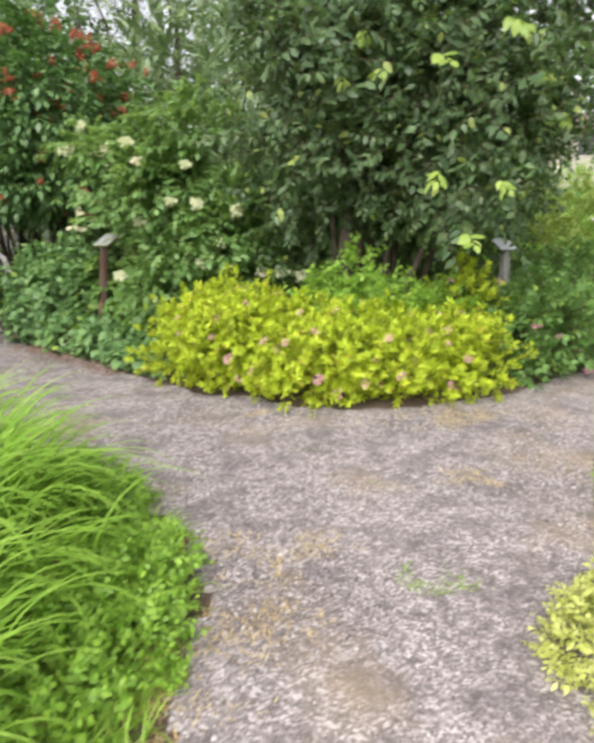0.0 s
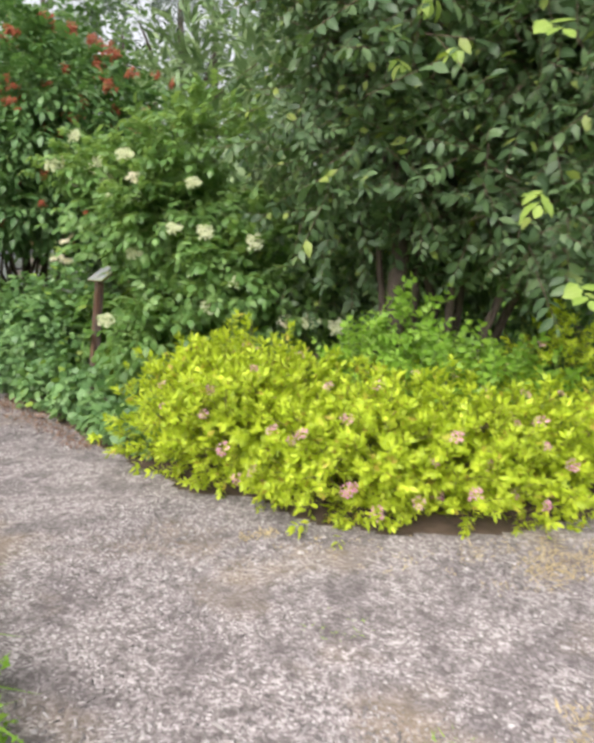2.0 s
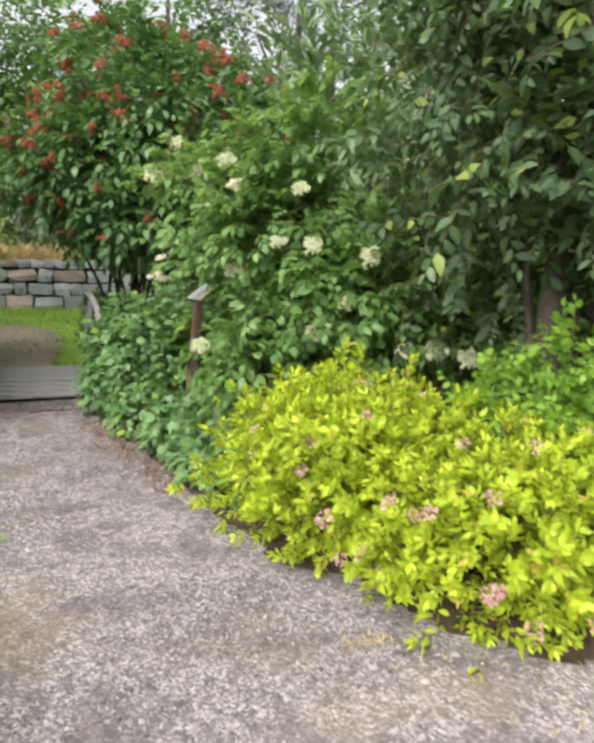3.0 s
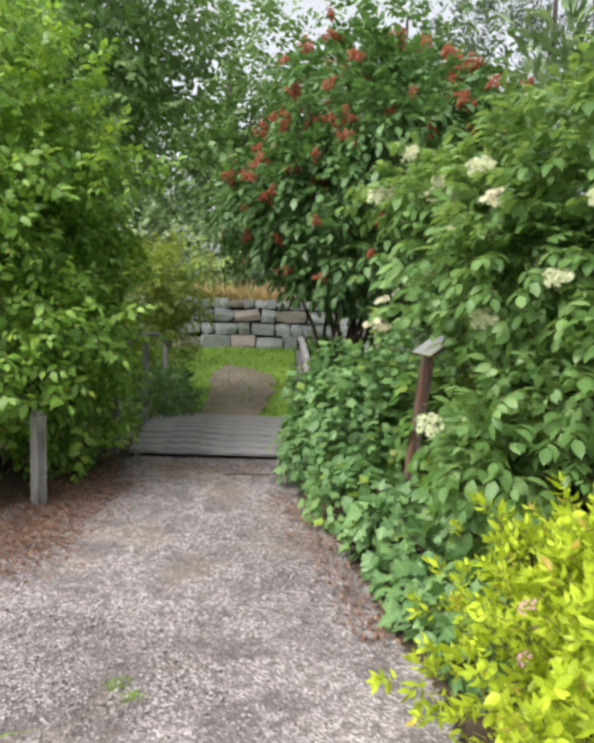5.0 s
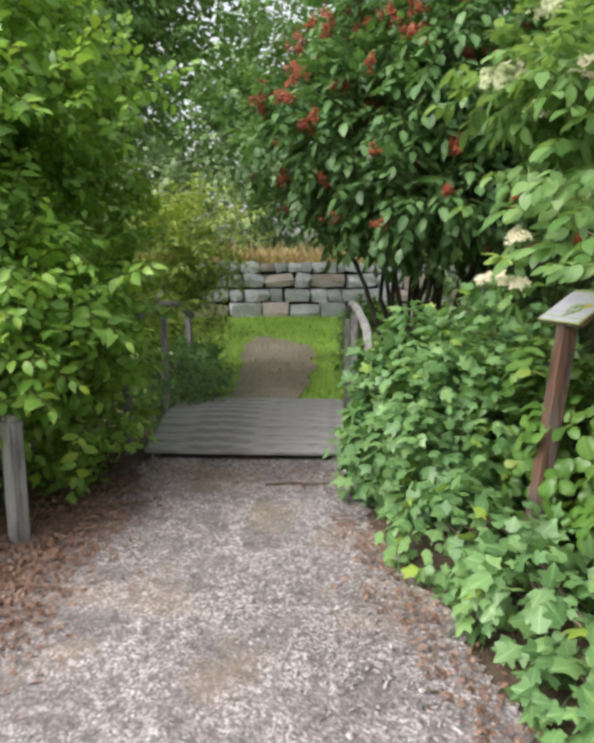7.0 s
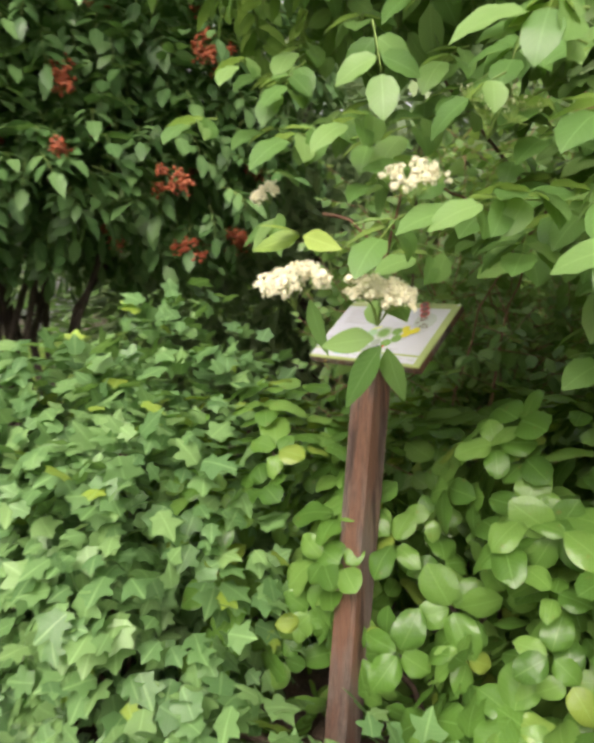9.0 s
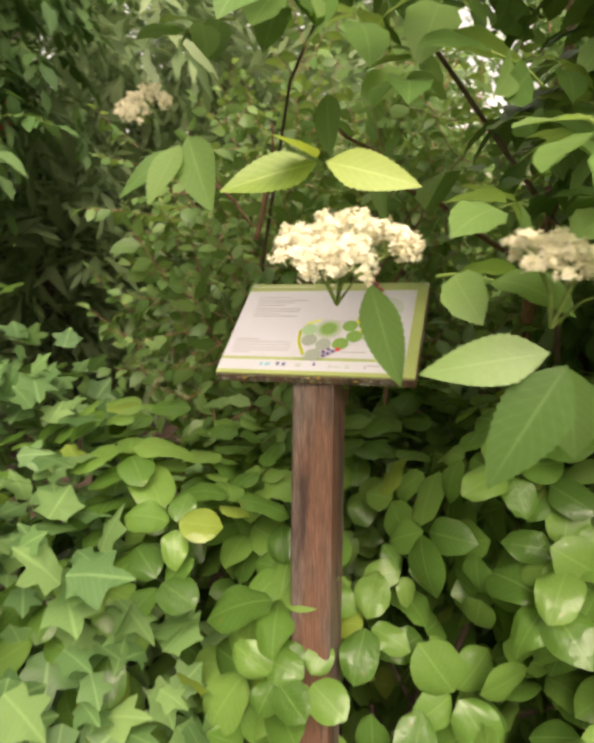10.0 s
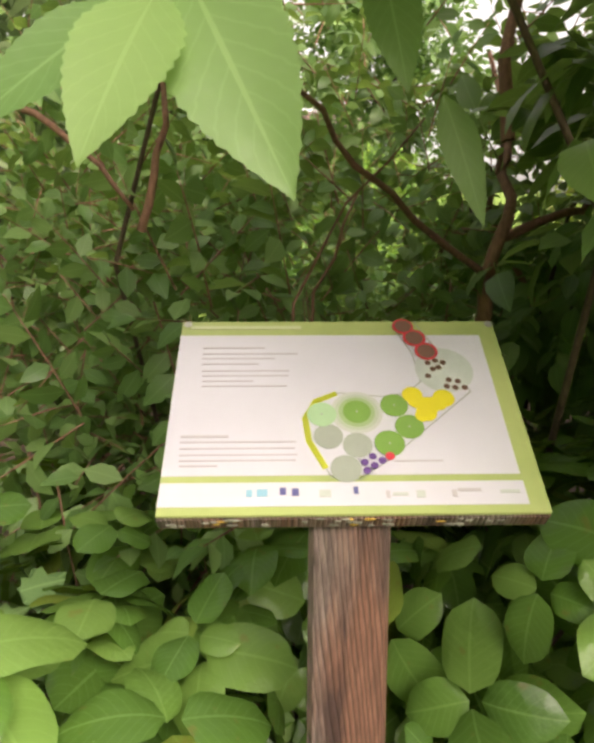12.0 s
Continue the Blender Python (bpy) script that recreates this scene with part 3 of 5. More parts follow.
def build_chips():
    """Loose stone chips and wood fragments on the path."""
    g = np.random.default_rng(3)
    P = g.uniform((-5.2, -0.2), (4.2, 8.2), (330000, 2))
    e = edge_noise(P[:, 0], P[:, 1], 0.03)
    P = P[inside(P[:, 0] + e, P[:, 1] + e, PATH)]
    clump = np.array([noise.noise(Vector((x * 1.6, y * 1.6, 4.2))) for x, y in P])
    P = P[clump + g.normal(size=len(P)) * 0.35 > -0.05][:80000]
    v = np.array([(-1, -.6, 0), (1, -.5, 0), (.7, .7, 0), (-.8, .6, 0), (0.1, 0, .55)], float)
    f = np.array([(0, 1, 4), (1, 2, 4), (2, 3, 4), (3, 0, 4)])
    tpls = [(v * np.array(s), f, np.zeros((5, 3)), np.zeros(4, int)) for s in ((1, 1, 1), (1.7, .7, .8), (.8, 1.1, 1.2))]
    n = len(P)
    a = g.uniform(0, 2 * math.pi, n)
    D = np.stack([np.cos(a), np.sin(a), g.normal(size=n) * 0.15], 1)
    U = np.stack([g.normal(size=n) * 0.2, g.normal(size=n) * 0.2, np.ones(n)], 1)
    V, F, A, I = scatter(tpls, np.column_stack([P, height(P[:, 0], P[:, 1]) + 0.012]), D, U, g.gamma(3, 0.0014, n) + 0.0025, g)
    ob = put("gravel", mesh_np("gravel", V, F, [CHIP], I, A, smooth=False))
    tagged(ob, "loose pale stone chips scattered over the path", "gravel", kind="stuff")


def grass_patch(name, poly, n, label, length=(0.04, 0.12), mat=GRASS, seed=0, kind="stuff", category="grass", width=0.006, lift=(55, 85), clump=0.0, amp=0.03):
    g = np.random.default_rng(seed)
    q = np.array(poly)
    P = g.uniform(q.min(0), q.max(0), (int(n * 2.2), 2))
    e = edge_noise(P[:, 0], P[:, 1], amp)
    P = P[inside(P[:, 0] + e, P[:, 1] + e, poly)][:n]
    if clump:
        c = np.array([noise.noise(Vector((x * clump, y * clump, seed))) for x, y in P])
        P = P[c > -0.05]
    tpls = [blade_tpl(1.0, width / np.mean(length), 2, g.uniform(0.2, 0.9), g.uniform(*lift)) for _ in range(8)]
    a = g.uniform(0, 2 * math.pi, len(P))
    D = np.stack([np.cos(a), np.sin(a), np.zeros(len(P))], 1)
    U = np.tile((0.0, 0.0, 1.0), (len(P), 1))
    V, F, A, I = scatter(tpls, np.column_stack([P, height(P[:, 0], P[:, 1])]), D, U, g.uniform(*length, len(P)), g)
    return tagged(put(name, mesh_np(name, V, F, [mat], I, A)), label, category, kind=kind)


build_ground()
build_path()
build_chips()
LAWN = [(1.42, 2.6), (1.69, 3.28), (2.12, 3.97), (3.12, 4.97), (3.62, 5.38), (5.3, 7.5), (7.5, 7.0), (7.5, 2.0), (1.3, 2.2)]
sheet("lawn_turf", LAWN, (1, 8, 1.8, 7.8), 0.03, TURF, 0.014, "close-cut green turf beside the gravel path", 0.006)
grass_patch("lawn", LAWN, 52000, "short mown bright green lawn beside the path", (0.03, 0.075), seed=4, width=0.007, amp=0.01)
sheet("far_turf", [(-6.3, 8.9), (-4.4, 10.0), (-8.6, 15.4), (-13.5, 12.0)], (-14, -4, 8.5, 16), 0.15, TURF, 0.008, "short green turf beyond the footbridge")
grass_patch("far_lawn", [(-6.1, 9.0), (-4.6, 10.0), (-9.0, 15.2), (-12.5, 12.2)], 9000, "mown lawn beyond the footbridge with a worn track", (0.03, 0.09), seed=5, width=0.012)
TUFTS = [(-0.5, 1.45, 0.3), (-0.45, 1.75, 0.25), (-0.5, 1.15, 0.3), (-0.3, 1.6, 0.3), (0.2, 4.32, 0.35), (1.1, 4.42, 0.4), (-0.25, 2.35, 0.4), (0.2, 2.5, 0.2), (-0.1, 1.9, 0.3), (0.75, 4.3, 0.5), (1.35, 4.45, 0.35), (0.5, 3.1, 0.12), (0.15, 3.7, 0.16), (0.95, 3.2, 0.25), (-0.2, 4.45, 0.2), (-2.35, 4.9, 0.1), (0.6, 2.2, 0.2), (-3.4, 6.0, 0.09)]
for k, (x, y, r) in enumerate(TUFTS):
    poly = [(x + r * math.cos(a), y + 0.6 * r * math.sin(a)) for a in np.linspace(0, 2 * math.pi, 10)[:-1]]
    grass_patch("grass_tuft", poly, int(250 + 2600 * r), "sparse yellowing grass growing through the gravel", (0.02, 0.06), DRY if k in (0, 1, 2, 3, 4, 5, 6, 7, 8, 9, 10, 13, 14) else GRASS, 20 + k, width=0.004, lift=(10, 60), clump=6.0)


# ---- stone wall beyond the bridge ----
def stone_mesh(w, d, h, seed):
    r = random.Random(seed)
    bm = bmesh.new()
    bmesh.ops.create_cube(bm, size=1)
    bmesh.ops.subdivide_edges(bm, edges=bm.edges[:], cuts=1, use_grid_fill=True)
    for v in bm.verts:
        v.co = Vector((v.co.x * w, v.co.y * d, v.co.z * h))
        edge = sum(abs(abs(c) - s / 2) < 1e-4 for c, s in zip(v.co, (w, d, h)))
        v.co *= {1: 1.03, 2: 0.98, 3: 0.9}.get(edge, 1)
        v.co += Vector((r.uniform(-1, 1), r.uniform(-1, 1), r.uniform(-1, 1))) * 0.07 * h * (1.8 if edge == 3 else 1)
    for f in bm.faces:
        f.smooth = False
    return bm


def build_wall():
    base = 0.44
    wall = thing("wall_stone", (*WALL_AT, base), "retaining wall of stacked grey split granite blocks", "stone wall", rz=math.degrees(math.atan2(WALL_ALONG[1], WALL_ALONG[0])))
    tagged(wall, kind="structure")
    part("backing", box_bm(-5, 5, 0.12, 0.5, -0.2, 1.12), JOINT_SHADE, wall, "earth behind the stones, coloured dark for the shade in the joints")
    r = random.Random(5)
    z = -0.05
    for course, h in enumerate((0.40, 0.29, 0.34, 0.2)):
        x = -5 + r.uniform(-0.3, 0.0)
        while x < 4.9:
            w = h * r.choice((0.95, 1.2, 1.5, 1.8, 2.1)) * r.uniform(0.85, 1.15)
            hh = h * r.uniform(0.78, 1.12)
            bm = stone_mesh(w * 0.95, 0.42, hh, r.random())
            bmesh.ops.transform(bm, matrix=pose(x + w / 2, 0.02 + 0.04 * course + r.uniform(-0.03, 0.03), z + h / 2, 0, r.uniform(-5, 5), r.uniform(-4, 4)), verts=bm.verts[:])
            part("stone", bm, REDSTONE if r.random() < 0.16 else STONE, wall)
            x += w
        z += h * 0.99


build_wall()

# ---- footbridge ----
BR_AT, BR_RZ = (-4.57, 7.66), math.degrees(math.atan2(0.573, 0.82))


def deck_z(s):
    return 0.05 + 0.13 * math.sin(math.pi * min(max(s, 0), 2.0) / 2.0)


def build_bridge():
    """Local x across, y over the bridge."""
    br = thing("footbridge", (*BR_AT, 0), "small arched footbridge of weathered grey timber planks", "footbridge", rz=BR_RZ)
    plank = mesh_from(box_bm(-0.068, 0.068, -0.02, 0.02, -0.78, 0.78, 0.009), GREYWOOD, "plank")
    for k in range(13):
        s = 0.08 + k * 0.152
        slope = math.degrees(math.atan2(deck_z(s + 0.02) - deck_z(s - 0.02), 0.04))
        ob = put("plank", plank, br)
        ob.matrix_basis = pose(random.uniform(-0.012, 0.012), s, deck_z(s) + random.uniform(-0.004, 0.004), slope + random.uniform(-1.5, 1.5), 0, 0) @ pose(0, 0, 0, 0, 90, 0) @ pose(0, 0, 0, 0, 0, 90)
    for x in (-0.7, 0.7):
        pts = [(x, s, deck_z(s) - 0.11) for s in np.linspace(0.02, 1.98, 9)]
        v, f, a, i = tube_tpl(pts, [0.075] * 9, 4)
        put("beam", mesh_np("beam", v, f, [GREYWOOD], smooth=False), br)
    for side, off in ((-1, 0.82), (1, 0.84)):
        for s, extra in ((0.12, 0.10), (1.0, 0.03), (1.88, 0.0)):
            x = side * (off + extra)
            top = deck_z(s) + (0.86 if s > 0.5 else 0.84)
            bm = box_bm(-0.029, 0.029, -0.029, 0.029, -0.05, top, 0.006)
            bmesh.ops.translate(bm, vec=(x, s, 0), verts=bm.verts)
            part("post", bm, GREYWOOD, br)
        pts = [(side * (off + 0.10 * (1 - min(1, (s + 0.2) / 1.3))), s, 0.84 + 0.05 + 0.24 * math.sin(math.pi * (s + 0.25) / 2.5) - (0.12 if s < 0 else 0)) for s in np.linspace(-0.12, 2.1, 11)]
        v, f, a, i = tube_tpl(pts, [0.034] * 11, 6)
        put("handrail", mesh_np("handrail", v * np.array([1, 1, 1]), f, [GREYWOOD], smooth=False), br)


def mesh_from(bm, material, name):
    me = bpy.data.meshes.new(name)
    bm.to_mesh(me)
    bm.free()
    me.materials.append(material)
    return me


build_bridge()


def lone_post():
    ob = thing("wooden_post", (-4.545, 5.88, 0), "square weathered grey timber post in front of the hedge", "post")
    part("shaft", box_bm(-0.045, 0.045, -0.04, 0.04, -0.05, 0.66, 0.006), GREYWOOD, ob)
    part("top", box_bm(-0.045, 0.045, -0.04, 0.04, 0.66, 0.69, 0.012, 2), GREYWOOD, ob)


lone_post()

# ---- the information sign ----
WHITE = plain_mat("printed_white_panel", (0.495, 0.495, 0.56), (0.52, 0.52, 0.585), 3, 0.28, 0.03, 0.0005, mottle=0.04)
SIGNGREEN = plain_mat("printed_olive_green", (0.29, 0.36, 0.13), (0.37, 0.43, 0.17), 6, 0.3, 0.03, 0.0005, mottle=0.08)


def ink(name, c, rough=0.35):
    return plain_mat(name, [v * 0.93 for v in c], c, 30, rough, 0.02, 0.0003, mottle=0.05)


INK = {"grey": ink("ink_grey", (0.30, 0.335, 0.29)), "pale": ink("ink_pale_grey", (0.42, 0.465, 0.44)), "green": ink("ink_green", (0.16, 0.30, 0.07)), "mint": ink("ink_mint", (0.32, 0.49, 0.29)),
       "yellow": ink("ink_yellow", (0.64, 0.56, 0.04)), "title": ink("ink_title", (0.46, 0.50, 0.30)), "lime": ink("ink_lime", (0.62, 0.66, 0.08)), "red": ink("ink_red", (0.55, 0.05, 0.07)), "brown": ink("ink_brown", (0.16, 0.09, 0.07)),
       "haze": ink("ink_haze", (0.455, 0.48, 0.45)), "mist": ink("ink_mist", (0.38, 0.44, 0.34)), "leafmist": ink("ink_leafmist", (0.27, 0.375, 0.19)),
       "purple": ink("ink_purple", (0.12, 0.06, 0.22)), "text": ink("ink_text", (0.42, 0.40, 0.43)), "line": ink("ink_line", (0.30, 0.33, 0.28)), "blue": ink("ink_blue", (0.22, 0.45, 0.58)), "navy": ink("ink_navy", (0.10, 0.10, 0.26))}
BW, BH, BT = 0.338, 0.232, 0.022


def disc_bm(u, v, r, lift, sides=20):
    bm = bmesh.new()
    bmesh.ops.create_cone(bm, cap_ends=True, segments=sides, radius1=r, radius2=r, depth=0.0002, matrix=Matrix.Translation(((u - 0.5) * BW, v * BH, lift)))
    return bm


def bar_bm(u0, u1, v, th, lift):
    return box_bm((u0 - 0.5) * BW, (u1 - 0.5) * BW, v * BH - th / 2, v * BH + th / 2, lift - 0.0003, lift + 0.0003)


def strip(points, width, lift):
    P = [Vector(((u - 0.5) * BW, v * BH, lift)) for u, v in points]
    bm = bmesh.new()
    for a, b in zip(P, P[1:]):
        d = (b - a).normalized()
        n = Vector((-d.y, d.x, 0)) * width / 2
        bm.faces.new([bm.verts.new(q) for q in (a - n - d * width * 0.3, a + n - d * width * 0.3, b + n + d * width * 0.3, b - n + d * width * 0.3)])
    bmesh.ops.solidify(bm, geom=bm.faces[:], thickness=0.0003)
    return bm


def info_sign(name, top, base, facing, label, detail=True, scale=1.0):
    """top: the middle of the board's lower edge; facing: the turn of its lower edge's right-hand way, degrees."""
    sign = thing(name, (base[0], base[1], 0), label, "information sign", rz=facing)
    inv = pose(*base[:2], 0, 0, 0, facing).inverted()
    t = inv @ Vector(top)
    back = t + Vector((0, 0.055, 0.0))
    foot = Vector((0, 0, -0.1))
    lean = (Vector((back.x, back.y, back.z - 0.012)) - foot)
    bm = box_bm(-0.0365, 0.0365, -0.0365, 0.0365, 0, lean.length, 0.005)
    for v in bm.verts:
        if v.co.z > lean.length - 0.01:
            v.co.z += v.co.y * 0.75
    bmesh.ops.transform(bm, matrix=Matrix.Translation(foot) @ lean.to_track_quat("Z", "Y").to_matrix().to_4x4() @ pose(0, 0, 0, 0, 0, 0), verts=bm.verts[:])
    part("post", bm, REDWOOD if detail else GREYWOOD, sign, "square brown-stained post with dark weathered grain")
    tilt = Matrix.Translation(t) @ pose(0, 0, 0, 36.5) @ Matrix.Scale(scale, 4)
    b = put("backing_board", mesh_from(box_bm(-BW / 2 - 0.001, BW / 2 + 0.001, -0.001, BH + 0.001, -BT, -0.004, 0.002), REDWOOD if detail else GREYWOOD, "backing_board"), sign, "dark wooden backing board with lichen on its edge")
    b.matrix_basis = tilt
    p = put("panel", mesh_from(box_bm(-BW / 2, BW / 2, 0, BH, -0.004, 0.0, 0.0008), SIGNGREEN if detail else WHITE, "panel"), sign, "printed panel with an olive green border")
    p.matrix_basis = tilt
    if not detail:
        return
    part("white_field", box_bm(-0.4985 * BW, 0.445 * BW, 0.165 * BH, 0.905 * BH, 0.0002, 0.0006), WHITE, p)
    part("logo_strip", box_bm(-0.4985 * BW, 0.447 * BW, 0.035 * BH, 0.135 * BH, 0.0002, 0.0006), WHITE, p)
    part("title_bar", bar_bm(0.03, 0.38, 0.955, 0.005, 0.0006), INK["title"], p)
    for u, v, w in ((0.076, 0.825, 0.19), (0.076, 0.79, 0.29), (0.076, 0.762, 0.22), (0.078, 0.73, 0.17), (0.08, 0.69, 0.26), (0.082, 0.662, 0.255), (0.083, 0.632, 0.15), (0.083, 0.604, 0.25),
                    (0.04, 0.318, 0.315), (0.041, 0.288, 0.31), (0.042, 0.258, 0.315), (0.043, 0.232, 0.31), (0.045, 0.208, 0.1), (0.617, 0.225, 0.13)):
        part("text_line", bar_bm(u, u + w, v, 0.0013, 0.001), INK["text"], p)
    part("heading", bar_bm(0.04, 0.17, 0.345, 0.0024, 0.001), INK["text"], p)
    part("map_edge", strip([(0.446, 0.155), (0.384, 0.327), (0.378, 0.432), (0.412, 0.529), (0.484, 0.565), (0.608, 0.544), (0.679, 0.561), (0.729, 0.625), (0.719, 0.79), (0.67, 0.97)], 0.0012, 0.0009), INK["line"], p)
    part("map_edge", strip([(0.743, 0.995), (0.87, 0.569), (0.605, 0.233), (0.521, 0.145), (0.446, 0.155)], 0.0012, 0.0009), INK["line"], p)
    part("map_band", strip([(0.43, 0.2), (0.39, 0.32), (0.382, 0.43), (0.414, 0.52), (0.47, 0.558)], 0.006, 0.0012), INK["lime"], p)
    lift = 0.0011
    for r, tone in ((0.074, "haze"), (0.063, "mist"), (0.052, "leafmist")):
        part("plant_disc", disc_bm(0.529, 0.462, r * BW, lift), INK[tone], p, "soft pale green halo on the planting plan")
        lift += 0.00012
    for tone, items in (("pale", [(0.806, 0.69, 0.088)]), ("grey", [(0.444, 0.341, 0.041), (0.522, 0.298, 0.041), (0.485, 0.19, 0.042)]), ("mint", [(0.429, 0.45, 0.042)]), ("green", [(0.529, 0.462, 0.04), (0.638, 0.494, 0.04), (0.672, 0.385, 0.041), (0.61, 0.305, 0.042)]),
                        ("yellow", [(0.695, 0.548, 0.03), (0.705, 0.515, 0.026), (0.785, 0.53, 0.032), (0.765, 0.505, 0.028), (0.728, 0.455, 0.03), (0.735, 0.49, 0.032), (0.715, 0.44, 0.022)]), ("red", [(0.705, 0.955, 0.034), (0.734, 0.88, 0.036), (0.763, 0.797, 0.036), (0.606, 0.244, 0.013)]),
                        ("brown", [(0.705, 0.955, 0.026), (0.734, 0.88, 0.028), (0.763, 0.797, 0.028), (0.76, 0.727, 0.0095), (0.784, 0.74, 0.0095), (0.806, 0.728, 0.0095), (0.772, 0.691, 0.0095), (0.79, 0.70, 0.0095), (0.753, 0.651, 0.0095), (0.812, 0.628, 0.0095), (0.838, 0.62, 0.0095), (0.854, 0.585, 0.0095), (0.802, 0.592, 0.0095), (0.826, 0.585, 0.0095)]),
                        ("purple", [(0.536, 0.215, 0.0105), (0.559, 0.242, 0.0105), (0.583, 0.223, 0.0105), (0.54, 0.178, 0.0105), (0.561, 0.2, 0.0105)])):
        for u, v, r in items:
            part("plant_disc", disc_bm(u, v, r * BW, lift), INK[tone], p, tone + " disc on the planting plan")
            if r > 0.035 and tone in ("grey", "mint", "green"):
                part("disc_mark", disc_bm(u, v, 0.0035 * BW, lift + 0.0002, 8), INK["line"], p)
            lift += 0.00002
        lift += 0.00012
    for tone, items in (("blue", [(0.232, 0.088, 0.016), (0.265, 0.09, 0.028)]), ("navy", [(0.318, 0.096, 0.016), (0.35, 0.092, 0.018), (0.506, 0.098, 0.012)]), ("pale", [(0.426, 0.086, 0.03), (0.62, 0.08, 0.04), (0.673, 0.08, 0.022), (0.905, 0.088, 0.05)]), ("text", [(0.588, 0.08, 0.01), (0.80, 0.096, 0.06), (0.76, 0.082, 0.012)])):
        for u, v, w in items:
            part("logo", bar_bm(u - w / 2, u + w / 2, v, 0.003 if w > 0.035 else 0.007, 0.001), INK[tone], p)
    for u in (0.02, 0.985):
        part("screw", disc_bm(u, 0.975, 0.0045, 0.001, 12), GREYSTEEL, p, "round steel screw head")
    r = random.Random(3)
    for k in range(34):
        bm = bmesh.new()
        bmesh.ops.create_icosphere(bm, subdivisions=1, radius=1, matrix=pose(-BW / 2 + 0.01 + r.random() ** 1.4 * 0.3, -0.001, -0.006 - 0.012 * r.random()) @ Matrix.Diagonal((r.uniform(0.002, 0.007), 0.001, r.uniform(0.001, 0.003), 1)))
        part("lichen", bm, LICHEN if k > 5 else ORANGELICHEN, b)


GREYSTEEL = plain_mat("dull_steel", (0.4, 0.4, 0.38), (0.55, 0.55, 0.52), 20, 0.4, 0.1, 0.001, 0.8)
LICHEN = plain_mat("grey_lichen", (0.16, 0.16, 0.13), (0.30, 0.30, 0.25), 60, 0.9)
ORANGELICHEN = plain_mat("orange_lichen", (0.45, 0.26, 0.04), (0.6, 0.4, 0.08), 60, 0.9)
info_sign("info_sign", (-2.272, 7.245, 1.197), (-2.33, 7.2), -45.3, "brown wooden post with a slanted printed planting plan board")
info_sign("info_sign", (2.02, 5.9, 1.2), (2.05, 5.97), 35, "grey wooden post with a small slanted white board among roses", False, 0.75)
info_sign("info_sign", (4.0, 8.1, 1.42), (4.0, 8.14), 40, "small slanted white board on a dark post above the bed", False, 0.8)
info_sign("info_sign", (4.25, 8.25, 1.38), (4.25, 8.29), 40, "small slanted white board beside another one", False, 0.7)

# ---- spirea ----
def rosette(n, length, leaf, width, seed):
    """An upright shoot whose leaves crowd into a star at its tip."""
    r = random.Random(seed)
    out = [tube_tpl([(0, 0, 0), (0, length * 0.5, 0.01), (0, length, 0)], [0.002, 0.0016, 0.001], 3, 1)]
    for k in range(n):
        t = 0.15 + 0.85 * (k / (n - 1)) ** 0.55
        size = leaf * r.uniform(0.7, 1.15) * (1.0 if t < 0.93 else 0.75)
        tpl = leaf_tpl(size, width * size / leaf, 2, r.uniform(0.1, 0.4), r.uniform(0.0, 0.4), 0.45)
        out.append(xf(tpl, Matrix.Translation((0, length * t, 0)) @ pose(0, 0, 0, 0, k * 137.5, 0) @ pose(0, 0, 0, r.uniform(55, 100) * (1.1 - 0.35 * t), 0, 0)))
    return merge(out)


SH_SP = [rosette(13, 0.14, 0.056, 0.0235, s) for s in range(8)]
SPIREA_LOBES = [(-0.65, 5.5, 0.37, 0.62, 0.5, 0.42), (-0.35, 5.35, 0.38, 0.5, 0.55, 0.42), (0.25, 4.98, 0.3, 0.5, 0.5, 0.36), (0.95, 5.1, 0.3, 0.6, 0.5, 0.36), (1.4, 5.25, 0.28, 0.42, 0.4, 0.34), (0.4, 5.4, 0.35, 0.9, 0.5, 0.35), (-0.85, 5.75, 0.36, 0.36, 0.32, 0.42), (1.55, 5.75, 0.55, 0.25, 0.25, 0.5)]


def pompom(r, n, seed, petal=0.012, mat=0, flat=0.5):
    """A flower head: many small petals on a low dome."""
    g = np.random.default_rng(seed)
    a, q = g.uniform(0, 2 * math.pi, n), np.sqrt(g.random(n))
    P = np.stack([r * q * np.cos(a), r * q * np.sin(a), flat * r * (1 - q * q) + g.normal(size=n) * 0.08 * r], 1)
    D = np.stack([np.cos(a) * (0.3 + q), np.sin(a) * (0.3 + q), g.uniform(0.0, 0.6, n)], 1) + g.normal(size=(n, 3)) * 0.5
    U = np.stack([np.cos(a) * q * 0.5, np.sin(a) * q * 0.5, np.ones(n)], 1)
    return scatter([leaf_tpl(petal, petal * 0.8, 1, 0.3, 0.2, mat=mat)], P, D, U, g.uniform(0.6, 1.2, n), g)


